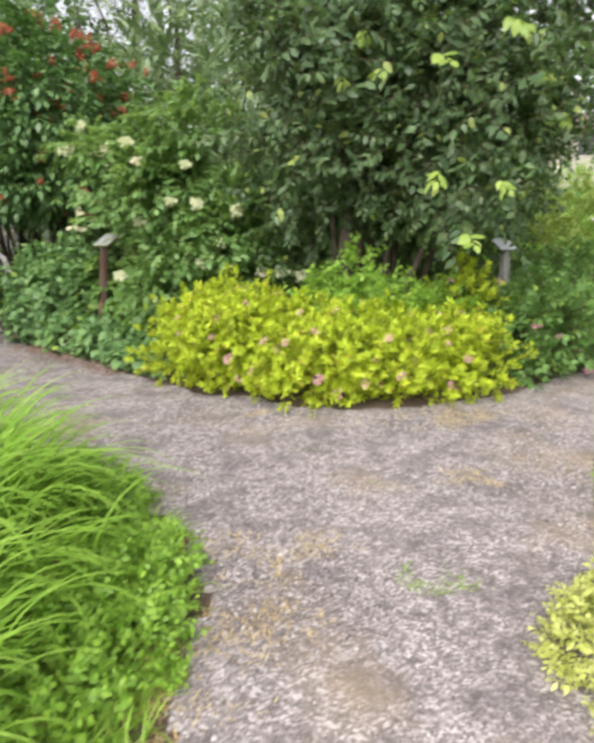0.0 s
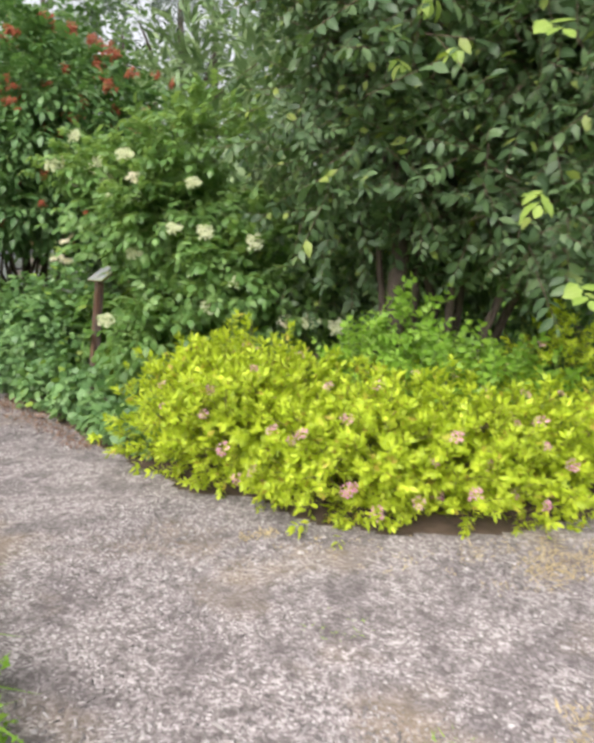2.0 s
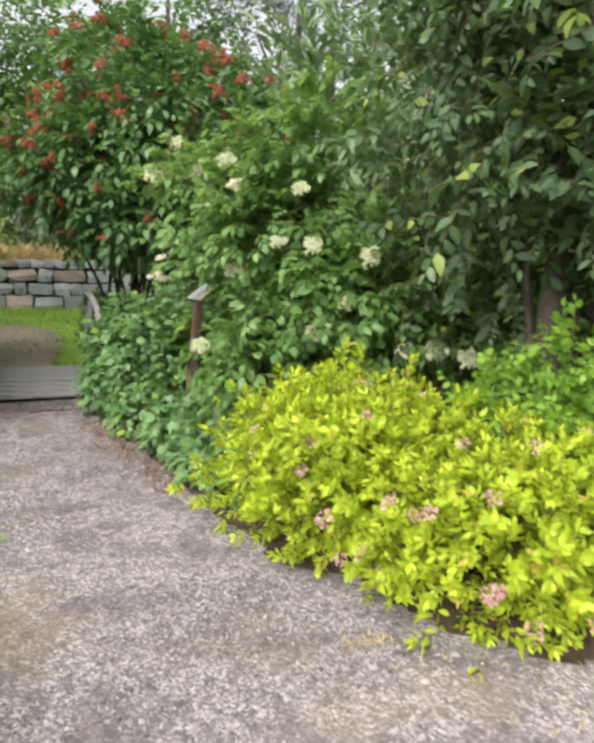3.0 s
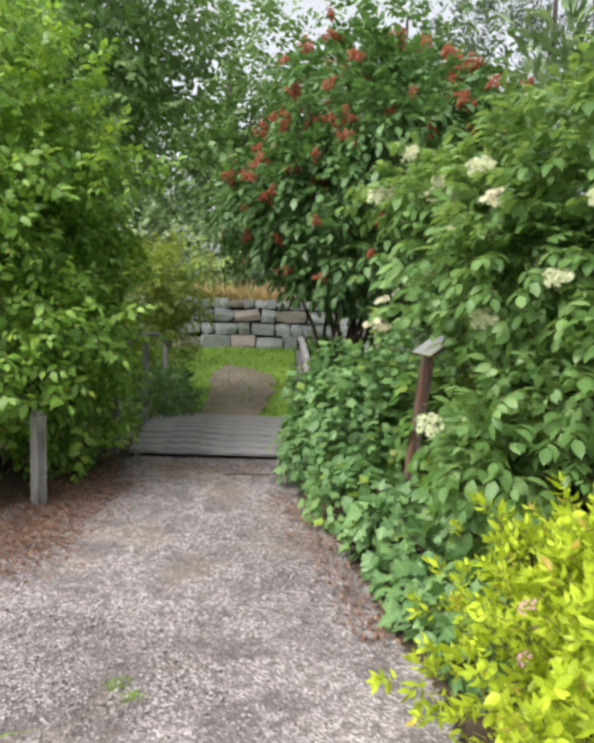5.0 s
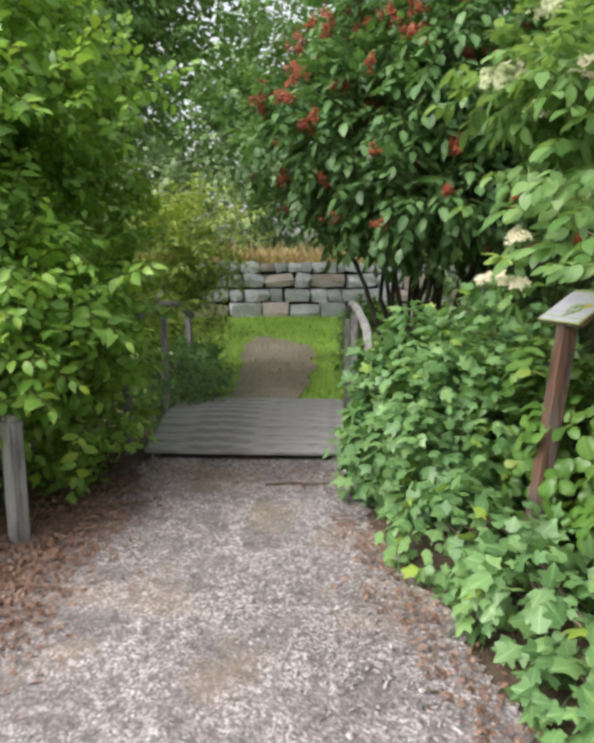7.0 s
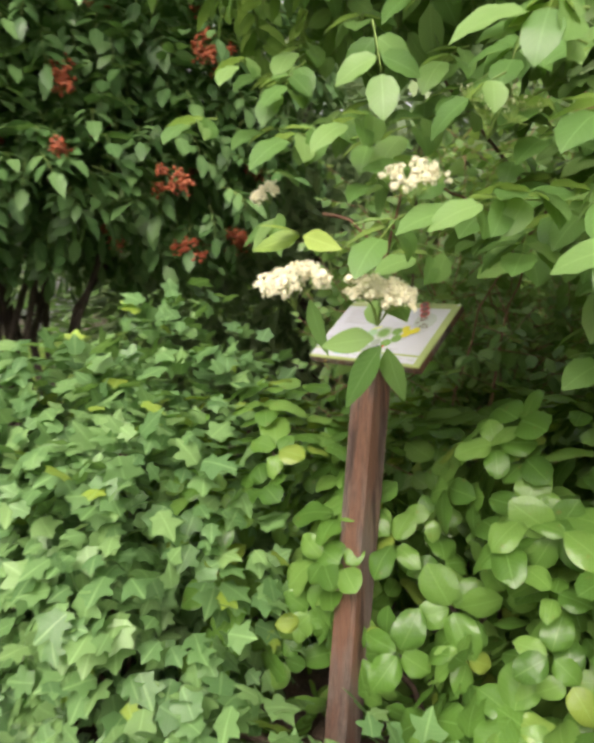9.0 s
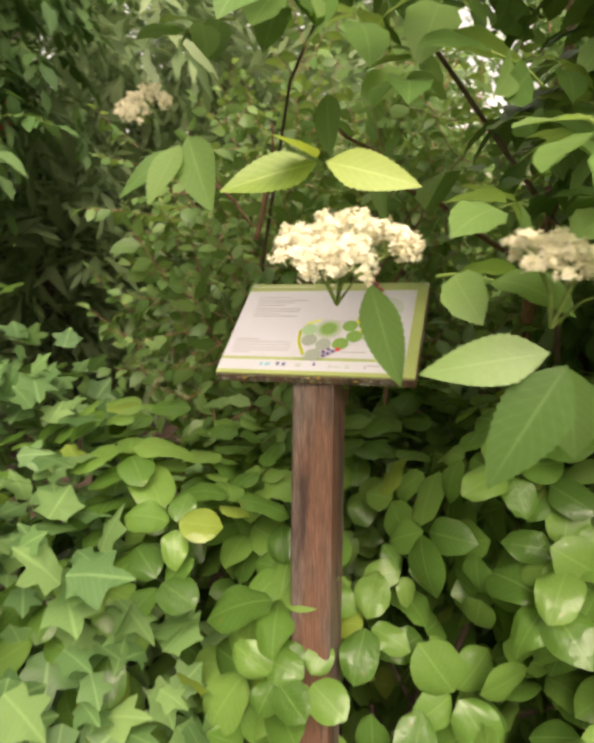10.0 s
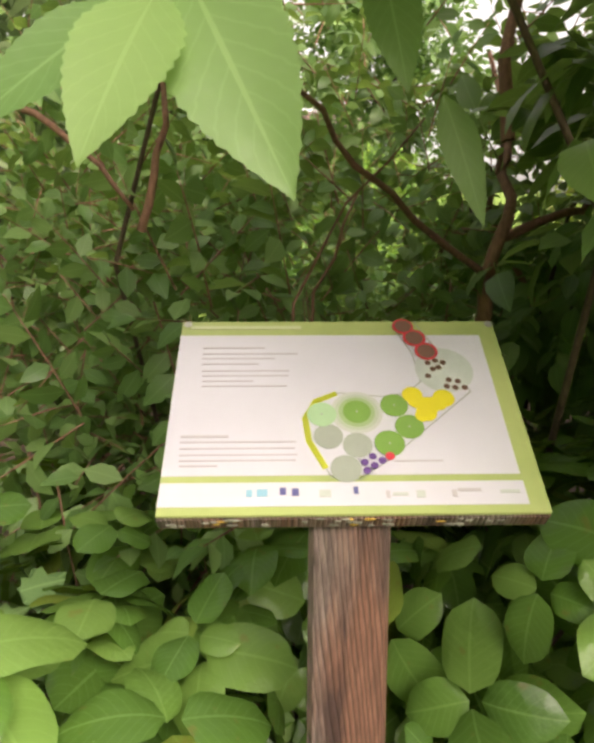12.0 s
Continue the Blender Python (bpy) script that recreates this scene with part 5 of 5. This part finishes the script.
def leaf_mound(name, at, lobes, n, singles, tpls, mats, label, size, seed, near, up=0.2, floor=0.04, inner=0.75, rest=None, whorl=0):
    """A leafy mound: the leaves nearest to the path are parts, the rest one mesh."""
    g = np.random.default_rng(seed)
    ob = thing(name, (*at, 0), label, "bush")
    off = np.array([*at, 0])
    L = [(x - at[0], y - at[1], z, a, b, c) for x, y, z, a, b, c in lobes]
    P, O = lobe_points(L, n, g, inner=inner, rough=0.35, floor=floor)
    open_ = np.hypot(P[:, 0] + at[0] + 2.37, P[:, 1] + at[1] - 7.05) > 0.12
    open_ |= P[:, 2] < 0.2
    P, O = P[open_], O[open_]
    d = np.linalg.norm((P + off - np.array(near))[:, :2], axis=1) - 0.6 * ((O * (np.array([*near[:2], 0.8]) - (P + off))).sum(1) > 0)
    order = np.argsort(d)
    P, O = P[order], O[order]
    D = O * 0.45 + np.array([0, 0, up]) + g.normal(size=P.shape) * 0.45
    U = O * 0.8 + np.array([0, 0, 0.75]) + g.normal(size=P.shape) * 0.25
    S = g.uniform(*size, len(P))
    if whorl:
        ax = O * 1.15 + np.array([0, 0, 0.5]) + g.normal(size=P.shape) * 0.22
        ax /= np.linalg.norm(ax, axis=1, keepdims=True)
        side = np.cross(ax, (0.37, 0.61, 0.2))
        side /= np.linalg.norm(side, axis=1, keepdims=True)
        turn, leafy = np.cross(ax, side), []
        for k in range(whorl):
            th = k * 2 * math.pi / whorl * 1.03 + g.uniform(-0.35, 0.35, len(P)) + P[:, 2] * 40
            rad = side * np.cos(th)[:, None] + turn * np.sin(th)[:, None]
            leafy.append((P + rad * 0.008 - ax * 0.012 * (k % 2), rad + ax * g.uniform(-0.1, 0.5, len(P))[:, None], ax * 1.0 - rad * 0.1, S * (1.0 - 0.22 * (k % 2))))
        P, D, U = (np.stack([q[j] for q in leafy], 1).reshape(-1, 3) for j in range(3))
        S = np.stack([q[3] for q in leafy], 1).ravel()
    ms = [mesh_np("leaf", v, f, mats, i, a) for v, f, a, i in tpls]
    for k in range(singles):
        put("leaf", ms[k % len(ms)], ob, "", Matrix.Translation(P[k]) @ frame_of(D[k], U[k]) @ Matrix.Scale(S[k], 4))
    v, f, a, i = scatter(rest or tpls, P[singles:], D[singles:], U[singles:], S[singles:], g)
    tagged(put("foliage", mesh_np("foliage", v, f, mats, i, a), ob), kind="stuff")
    limbs(ob, (0, 0, -0.05), [(l[0], l[1], l[2]) for l in L], 0.014, TWIG, "stem", seed)
    return ob


LOB = [merge([lobed_tpl(0.1, 5, 0.28 + 0.04 * s, 0.12 * s)]) for s in range(1, 4)] + [lobed_tpl(0.085, 5, 0.34, 0.3)]
LOBED_MOUND = [(-3.15, 7.85, 0.55, 0.55, 0.5, 0.6), (-3.46, 7.93, 0.4, 0.2, 0.24, 0.38), (-2.85, 7.5, 0.5, 0.42, 0.42, 0.55), (-3.2, 7.55, 0.35, 0.4, 0.35, 0.4), (-2.55, 6.95, 0.2, 0.35, 0.25, 0.28), (-2.25, 6.85, 0.2, 0.25, 0.25, 0.24), (-2.1, 6.6, 0.18, 0.35, 0.25, 0.22), (-1.72, 6.22, 0.15, 0.3, 0.2, 0.24), (-1.42, 5.98, 0.12, 0.25, 0.2, 0.2), (-1.55, 6.05, 0.1, 0.3, 0.22, 0.2), (-1.22, 5.78, 0.1, 0.26, 0.2, 0.17), (-3.2, 7.7, 0.62, 0.38, 0.34, 0.55), (-2.85, 8.1, 0.65, 0.55, 0.5, 0.62)]
leaf_mound("currant_bush", (-3.0, 7.6), LOBED_MOUND, 7600, 300, LOB, [LOBED], "rounded bush with lobed matte green leaves beside the footbridge", (0.55, 1.15), 51, (-2.4, 6.2, 0.8), up=-0.3)
OVATE = [dome_tpl(0.1, 0.088 - 0.005 * (s % 3), 9, 3, 0.2 + 0.05 * (s % 3), 0.12 + 0.08 * s, 0.05 + 0.02 * s, s) for s in range(6)]
BROAD_MOUND = [(-2.0, 7.5, 0.5, 0.5, 0.4, 0.55), (-1.75, 7.1, 0.5, 0.35, 0.35, 0.5), (-2.45, 7.55, 0.5, 0.4, 0.3, 0.5), (-1.65, 6.75, 0.35, 0.3, 0.3, 0.38), (-1.82, 7.0, 0.3, 0.3, 0.25, 0.4), (-2.3, 7.9, 0.55, 0.6, 0.4, 0.5), (-1.4, 7.5, 0.5, 0.5, 0.5, 0.5), (-1.5, 7.15, 0.8, 0.4, 0.35, 0.35), (-1.7, 7.9, 0.6, 0.6, 0.5, 0.45), (-1.78, 7.2, 0.88, 0.28, 0.25, 0.28)]
leaf_mound("broadleaf_shrub", (-2.0, 7.4), BROAD_MOUND, 1050, 300, OVATE, [BROAD], "low shrub with broad glossy oval leaves round the sign", (0.62, 1.12), 52, (-2.5, 6.8, 1.2), up=0.15, rest=[dome_tpl(0.1, 0.08, 7, 2, 0.24, 0.12 + 0.1 * s, 0.06, 9 + s) for s in range(5)], whorl=4)


def simple_bush(name, at, lobes, n, tpls, mats, label, seed, size=(0.8, 1.2), category="bush", girth=0.012, **kw):
    ob = thing(name, (*at, 0), label, category)
    L = [(x - at[0], y - at[1], z, a, b, c) for x, y, z, a, b, c in lobes]
    crown(ob, tpls, L, n, mats, "foliage", size, g=np.random.default_rng(seed), **kw)
    limbs(ob, (0, 0, -0.05), [(l[0], l[1], l[2]) for l in L], girth, TWIG, "stem", seed)
    return ob


ROSE_T = [shoot(8, 0.2, 0.06, 0.04, 1, 500 + s) for s in range(6)]
rose = simple_bush("rose_bush", (2.6, 6.1), [(2.3, 5.75, 0.4, 0.55, 0.4, 0.5), (2.9, 6.3, 0.4, 0.55, 0.45, 0.5), (3.4, 6.9, 0.65, 0.55, 0.5, 0.6), (1.9, 5.6, 0.35, 0.35, 0.3, 0.4), (2.6, 6.9, 0.6, 0.8, 0.5, 0.5), (3.9, 7.6, 0.45, 0.5, 0.5, 0.5)], 2600, ROSE_T, [ROSE, TWIG], "dark green rose bushes with a few pink flowers", 61, up=0.2)
RM = [mesh_np("rose_flower", *(lambda q: (q[0], q[1], [PINK], None, q[2]))(pompom(0.03, 22, s, 0.035, 0, 0.7))) for s in range(2)]
for k, p in enumerate([(2.35, 5.35, 0.45), (2.6, 5.55, 0.3), (2.1, 5.3, 0.55), (3.0, 5.8, 0.6), (2.75, 5.6, 0.08)]):
    put("rose_flower", RM[k % 2], rose, "pale pink rose", Matrix.Translation(Vector(p) - Vector((2.6, 6.1, 0))))
FERN_T = [shoot(9, 0.24, 0.06, 0.036, 2, 520 + s, spread=65) for s in range(5)]
simple_bush("green_undershrub", (0.9, 5.75), [(0.75, 5.65, 0.55, 0.45, 0.3, 0.3), (1.2, 5.7, 0.5, 0.4, 0.3, 0.3), (0.35, 5.8, 0.6, 0.3, 0.25, 0.3), (0.55, 5.75, 0.85, 0.15, 0.15, 0.3)], 700, FERN_T, [WEED, GREENSTEM], "fresh green undergrowth beneath the dark tree", 62, up=0.3)
simple_bush("conifer_shrub", (4.9, 9.4), [(4.9, 9.4, 0.55, 0.6, 0.5, 0.5)], 900, [shoot(14, 0.22, 0.04, 0.008, 1, 540 + s) for s in range(3)], [NEEDLE, TWIG], "low blue-green spreading conifer", 63)
YB_T = [shoot(10, 0.1, 0.032, 0.016, 1, 560 + s, spread=50, stem=0.0012) for s in range(6)]
simple_bush("yellow_dwarf_bush", (1.02, 1.75), [(1.1, 1.68, 0.06, 0.25, 0.24, 0.11), (1.22, 1.34, 0.06, 0.32, 0.27, 0.11), (1.3, 1.9, 0.05, 0.22, 0.2, 0.09)], 1700, YB_T, [DWARF, TWIG], "small yellow-green dwarf bush at the path edge", 64, inner=0.75, floor=0.02)
WEED_T = [shoot(8, 0.09, 0.034, 0.022, 1, 580 + s, spread=70, stem=0.0012) for s in range(5)]
simple_bush("weed_cover", (-0.75, 1.9), [(-0.68, 2.3, 0.03, 0.22, 0.25, 0.09), (-0.78, 1.5, 0.03, 0.28, 0.4, 0.08), (-0.85, 0.9, 0.04, 0.28, 0.4, 0.09), (-1.0, 2.75, 0.04, 0.3, 0.25, 0.12), (-0.52, 1.75, 0.03, 0.17, 0.2, 0.07), (-1.0, 1.9, 0.04, 0.32, 0.5, 0.11), (-0.62, 2.05, 0.03, 0.2, 0.3, 0.08), (-1.3, 3.1, 0.04, 0.35, 0.25, 0.12)], 3400, WEED_T, [WEED, GREENSTEM], "low bright green weeds along the path edge", 65, floor=0.01, inner=0.3, up=0.5, category="weeds")


THICKET_T = [shoot(9, 0.24, 0.072, 0.042, 2, 640 + s, spread=65) for s in range(6)]
simple_bush("thicket_shrub", (-1.2, 8.2), [(-1.55, 8.55, 1.2, 0.55, 0.5, 1.0), (-1.0, 8.2, 1.2, 0.65, 0.55, 1.0), (-0.6, 7.75, 1.2, 0.6, 0.5, 0.9), (-1.95, 8.5, 0.9, 0.4, 0.4, 0.8), (-1.7, 8.0, 0.9, 0.5, 0.4, 0.6), (-0.9, 9.2, 1.3, 1.2, 0.4, 0.9)], 1700, THICKET_T, [ELDER, REDTWIG], "loose leafy thicket behind the sign", 69, girth=0.007, up=0.0, wild=0.7, inner=0.2)


grass_patch("wild_grass", [(-0.42, 0.8), (-0.4, 1.9), (-0.6, 2.6), (-1.15, 3.15), (-1.5, 3.2), (-1.2, 2.3), (-0.95, 0.8)], 3800, "long wild grass among the weeds", (0.07, 0.19), GRASS, 77, width=0.006, lift=(30, 80))
simple_bush("variegated_shrub", (4.1, 9.2), [(4.1, 9.2, 1.1, 0.6, 0.5, 0.9), (3.5, 8.9, 0.9, 0.5, 0.4, 0.7)], 900, [shoot(9, 0.24, 0.07, 0.04, 1, 660 + s) for s in range(4)], [LIME, TWIG], "pale yellow-green speckled shrub behind the signs", 78)


def daylily(at, n, seed, reach):
    g = np.random.default_rng(seed)
    ob = thing("daylily_clump", (*at, 0), "clump of arching strap-shaped daylily leaves", "plant", "daylily clumps")
    tpls = [blade_tpl(g.uniform(0.75, 1.0), 0.024, 8, g.uniform(0.75, 1.1), g.uniform(68, 84)) for _ in range(8)]
    P = np.column_stack([g.normal(size=(n, 2)) * 0.13, np.zeros(n)])
    a = np.arctan2(P[:, 1], P[:, 0]) + g.normal(size=n) * 0.7
    D = np.stack([np.cos(a), np.sin(a), np.zeros(n)], 1)
    v, f, A, i = scatter(tpls, P, D, np.tile((0.0, 0.0, 1.0), (n, 1)), g.uniform(0.7, 1.1, n) * reach, g)
    tagged(put("leaf_tuft", mesh_np("leaf_tuft", v, f, [LILY], i, A), ob), kind="stuff")


for k, (x, y, r) in enumerate([(-1.45, 1.7, 0.95), (-1.5, 2.35, 1.0), (-1.75, 2.9, 1.0), (-2.1, 3.35, 0.95), (-2.0, 2.3, 1.0), (-2.5, 3.4, 0.9), (-1.35, 1.1, 0.9), (-1.15, 1.35, 0.7), (-1.2, 1.95, 0.8), (-1.35, 2.55, 0.85)]):
    daylily((x, y), 150, 600 + k, r)


def litter():
    g = np.random.default_rng(71)
    A0, B0 = np.array((-3.7, 5.0)), np.array((-4.75, 6.6))
    t = g.random(5600)
    P = A0 + (B0 - A0) * t[:, None] + g.normal(size=(5600, 2)) * 0.2 + np.array([-0.1, 0.05])
    t2 = g.random(500)
    P = np.concatenate([P, np.array((-4.9, 7.0)) + (np.array((-3.7, 7.7)) - np.array((-4.9, 7.0))) * t2[:, None] + g.normal(size=(500, 2)) * 0.13, np.array((-3.3, 7.15)) + (np.array((-1.7, 5.75)) - np.array((-3.3, 7.15))) * g.random(800)[:, None] + g.normal(size=(800, 2)) * 0.08])
    n = len(P)
    a = g.uniform(0, 2 * math.pi, n)
    v, f, A, i = scatter([leaf_tpl(0.036, 0.02, 1, 0.4, 0.4), leaf_tpl(0.026, 0.016, 1, 0.2, -0.3)], np.column_stack([P, np.full(n, 0.028)]), np.stack([np.cos(a), np.sin(a), g.normal(size=n) * 0.1], 1), np.stack([g.normal(size=n) * 0.3, g.normal(size=n) * 0.3, np.ones(n)], 1), g.uniform(0.5, 1.2, n), g)
    tagged(put("leaf_litter", mesh_np("leaf_litter", v, f, [LITTER], i, A)), "brown fallen leaves along the path edge", "leaf litter", kind="stuff")
    v, f, a, i = tube_tpl([(-4.05, 7.3, 0.025), (-3.95, 7.42, 0.03), (-3.8, 7.5, 0.028), (-3.7, 7.62, 0.025)], [0.006, 0.008, 0.006, 0.004], 6)
    tagged(put("fallen_twig", mesh_np("fallen_twig", v, f, [TWIG])), "dark fallen twig lying on the gravel", "twig")


litter()

# ---- background trees ----
MID_T = [shoot(10, 0.45, 0.13, 0.07, 1, 680 + s, stem=0) for s in range(5)]
FAR_T = [shoot(9, 0.65, 0.24, 0.13, 1, 700 + s, stem=0) for s in range(5)]
WILLOW_T = [shoot(14, 0.9, 0.26, 0.065, 1, 720 + s, stem=0, spread=35) for s in range(5)]
PINE_T = [shoot(16, 0.5, 0.18, 0.028, 1, 740 + s, stem=0, spread=45) for s in range(4)]


def far_tree(at, h, w, tpls, leaf, n, label, seed, low=0.25, **kw):
    z0 = float(height(*at))
    ob = new("tree")
    ob.matrix_basis = pose(*at, z0)
    tagged(ob, label, "tree", "background trees")
    g = np.random.default_rng(seed)
    L = []
    for k in range(7):
        a, q = g.uniform(0, 2 * math.pi), g.uniform(0.1, 0.55)
        z = h * g.uniform(low + 0.12, 0.85)
        L.append((w * q * math.cos(a), w * q * math.sin(a), z, w * g.uniform(0.4, 0.65), w * g.uniform(0.4, 0.65), h * g.uniform(0.13, 0.22)))
    crown(ob, tpls, L, int(n * 0.7), [leaf, TWIG], "crown", (0.8, 1.5), g=g, inner=0.3, floor=h * low * 0.6, **kw)
    v, f, _, _ = tube_tpl([(0, 0, -0.3), (0.05, 0, h * 0.3), (-0.05, 0.05, h * 0.6), (0, 0, h * 0.9)], [h * 0.028, h * 0.022, h * 0.014, h * 0.004], 8)
    put("trunk", mesh_np("trunk", v, f, [BARK]), ob)
    for k in range(5):
        v, f, _, _ = tube_tpl(limb_points((0, 0, h * 0.3), L[k][:3], seed + k), [h * 0.012 * (1 - 0.15 * j) for j in range(6)], 6)
        put("limb", mesh_np("limb", v, f, [BARK]), ob)


# five outer trees are added out of view, only to close off the sky
for k, (x, y, h, w, tp, mt, n, lb, low) in enumerate([
        (-10.8, 7.0, 5.2, 2.4, MID_T, FARLEAF, 3600, "leafy green tree behind the hedge", 0.12), (-9.8, 9.4, 7.0, 2.9, MID_T, FARLEAF, 3000, "leafy tree reaching over the footbridge", 0.42),
        (-14.5, 19.0, 8, 4, FAR_T, FARLEAF, 1500, "green tree above the stone wall", 0.2), (-9.0, 20.5, 9, 4.2, FAR_T, FARLEAF, 1500, "tall green tree above the stone wall", 0.2), (-18.5, 15.0, 8, 4, FAR_T, PALELEAF, 1200, "pale green tree on the bank", 0.15),
        (-4.5, 19.0, 9.5, 3.2, PINE_T, NEEDLE, 1400, "dark pine behind the shrubs", 0.2), (-2.2, 12.5, 6.0, 2.6, WILLOW_T, PALELEAF, 1500, "thin grey-green willow with narrow leaves", 0.1), (0.5, 15.0, 7.0, 3.2, WILLOW_T, PALELEAF, 1500, "pale willow with gaps to the sky", 0.1),
        (4.5, 16.0, 6.0, 2.6, FAR_T, FARLEAF, 900, "green tree on the rising bank", 0.1), (11.5, 16.5, 7.5, 2.8, FAR_T, FARLEAF, 1100, "dark tree beside the house", 0.15), (-24, 8, 9, 5, FAR_T, FARLEAF, 420, "added tree out of view that closes off the sky", 0.1), (16, 30, 9, 5, FAR_T, FARLEAF, 500, "tree behind the house", 0.1),
        (-9, -6, 8, 4, FAR_T, FARLEAF, 420, "added tree out of view that closes off the sky", 0.1), (7, -7, 8, 4, FAR_T, FARLEAF, 420, "added tree out of view that closes off the sky", 0.1), (14, 6, 8, 3.5, FAR_T, FARLEAF, 420, "added tree out of view that closes off the sky", 0.1), (-17, -3, 8, 4, FAR_T, FARLEAF, 420, "added tree out of view that closes off the sky", 0.1)]):
    far_tree((x, y), h, w, tp, mt, n, lb, 800 + k, low)

simple_bush("bank_shrub", (-7.0, 9.2), [(-6.85, 9.3, 1.75, 0.5, 0.5, 0.42), (-7.3, 8.95, 1.45, 0.6, 0.55, 0.6), (-6.9, 9.1, 0.9, 0.35, 0.35, 0.4)], 750, [shoot(10, 0.4, 0.12, 0.04, 1, 760 + s) for s in range(4)], [LIME, TWIG], "feathery pale green shrub beyond the footbridge", 66)
simple_bush("bank_shrub", (-5.3, 10.8), [(-5.3, 10.8, 0.5, 0.33, 0.33, 0.42)], 420, FERN_T, [ROSE, TWIG], "small dark shrub beside the track", 67)
simple_bush("hedge_sapling", (-6.0, 8.4), [(-5.95, 8.2, 0.28, 0.22, 0.3, 0.26), (-6.4, 8.8, 0.3, 0.25, 0.32, 0.28)], 420, FERN_T, [LOBED, TWIG], "small leafy green shrub at the bridge rail", 68)
for k, (x, y, s) in enumerate([(-14.0, 17.0, 2.4), (-11.5, 18.5, 2.2), (-9.0, 19.5, 2.4), (-6.5, 18.0, 2.3), (-17.0, 15.5, 2.5), (-4.0, 16.0, 2.4), (-1.5, 17.5, 2.4)]):
    z = float(height(x, y))
    simple_bush("bank_shrub", (x, y), [(x, y, z + 0.5 * s, 1.0 * s, 0.7 * s, 0.65 * s), (x + 0.5 * s, y + 0.3, z + 0.4 * s, 0.7 * s, 0.6 * s, 0.5 * s)], 380, FAR_T, [FARLEAF if k % 2 else PALELEAF, TWIG], "dense leafy shrub on the bank above the wall", 190 + k)
grass_patch("dry_grass", [(-12.8, 13.0), (-7.6, 17.6), (-8.6, 18.6), (-13.8, 14.0)], 5000, "dry ochre grass on top of the stone wall", (0.3, 0.75), DRY, 72, width=0.03)
for k, (x, y, s) in enumerate([(3.0, 9.5, 1.1), (5.8, 12.8, 1.9), (7.2, 14.2, 2.1), (9.5, 15.5, 2.2), (1.0, 10.0, 1.2), (3.6, 12.2, 1.3), (8.8, 11.0, 0.9), (7.4, 17.3, 1.8), (8.9, 17.2, 2.0), (10.4, 17.0, 2.0), (12.0, 17.5, 2.1)]):
    z = float(height(x, y))
    simple_bush("border_shrub", (x, y), [(x, y, z + 0.45 * s, 0.8 * s, 0.7 * s, 0.5 * s), (x + 0.6 * s, y + 0.3, z + 0.35 * s, 0.6 * s, 0.6 * s, 0.4 * s)], 400, [shoot(9, 0.3, 0.11, 0.06, 1, 780 + s2, stem=0) for s2 in range(4)], [HEDGE if k % 2 else ROSE, TWIG], "leafy green border shrub beside the far path", 90 + k)

# ---- house and second deck, far right ----
ROOF = plain_mat("grey_roof", (0.34, 0.36, 0.39), (0.46, 0.48, 0.50), 2, 0.6, 0.2)
FASCIA = plain_mat("dark_brown_fascia", (0.10, 0.075, 0.065), (0.16, 0.12, 0.10), 4, 0.7)
RENDERED = plain_mat("pale_rendered_wall", (0.40, 0.37, 0.33), (0.49, 0.46, 0.41), 3, 0.85)
PANE = plain_mat("dark_window_pane", (0.03, 0.035, 0.04), (0.06, 0.065, 0.07), 3, 0.1)


def house():
    hx, hy = 14.5, 27.0
    z0 = float(height(hx, hy))
    ob = thing("house", (hx, hy, z0 + 1.1), "low pale house with a grey roof and dark eaves", "house", rz=-28)
    part("wall", box_bm(-7, 7, 0, 6, -2.0, 1.75, 0.02), RENDERED, ob)
    bm = bmesh.new()
    pr = [(-0.7, 2.15), (3.0, 4.3), (6.7, 2.15), (6.7, 2.05), (-0.7, 2.05)]
    a = [bm.verts.new((-7.6, y, z)) for y, z in pr]
    b = [bm.verts.new((7.6, y, z)) for y, z in pr]
    bm.faces.new(a[::-1]), bm.faces.new(b)
    for i in range(5):
        bm.faces.new((a[i], a[(i + 1) % 5], b[(i + 1) % 5], b[i]))
    part("roof", bm, ROOF, ob)
    part("fascia", box_bm(-7.55, 7.55, -0.75, -0.6, 1.6, 2.2, 0.01), FASCIA, ob)
    for x in (-5, -2, 1.5, 4.5):
        w = part("window", box_bm(x - 0.6, x + 0.6, -0.03, 0.05, 0.5, 1.4, 0.01), RENDERED, ob)
        part("pane", box_bm(x - 0.52, x + 0.52, -0.045, -0.031, 0.58, 1.32), PANE, w)


house()


def second_deck():
    ob = thing("footbridge", (6.95, 11.75, float(height(6.95, 11.75))), "small grey plank bridge further along the path", "footbridge", rz=-25)
    me = mesh_from(box_bm(-0.07, 0.07, -0.02, 0.02, -0.8, 0.8, 0.005), GREYWOOD, "plank")
    for k in range(9):
        put("plank", me, ob, "", pose(0, k * 0.15, 0.07) @ pose(0, 0, 0, 0, 90, 0) @ pose(0, 0, 0, 0, 0, 90))
    for x in (-0.7, 0.7):
        part("beam", box_bm(x - 0.05, x + 0.05, -0.05, 1.25, -0.1, 0.048), GREYWOOD, ob)


second_deck()
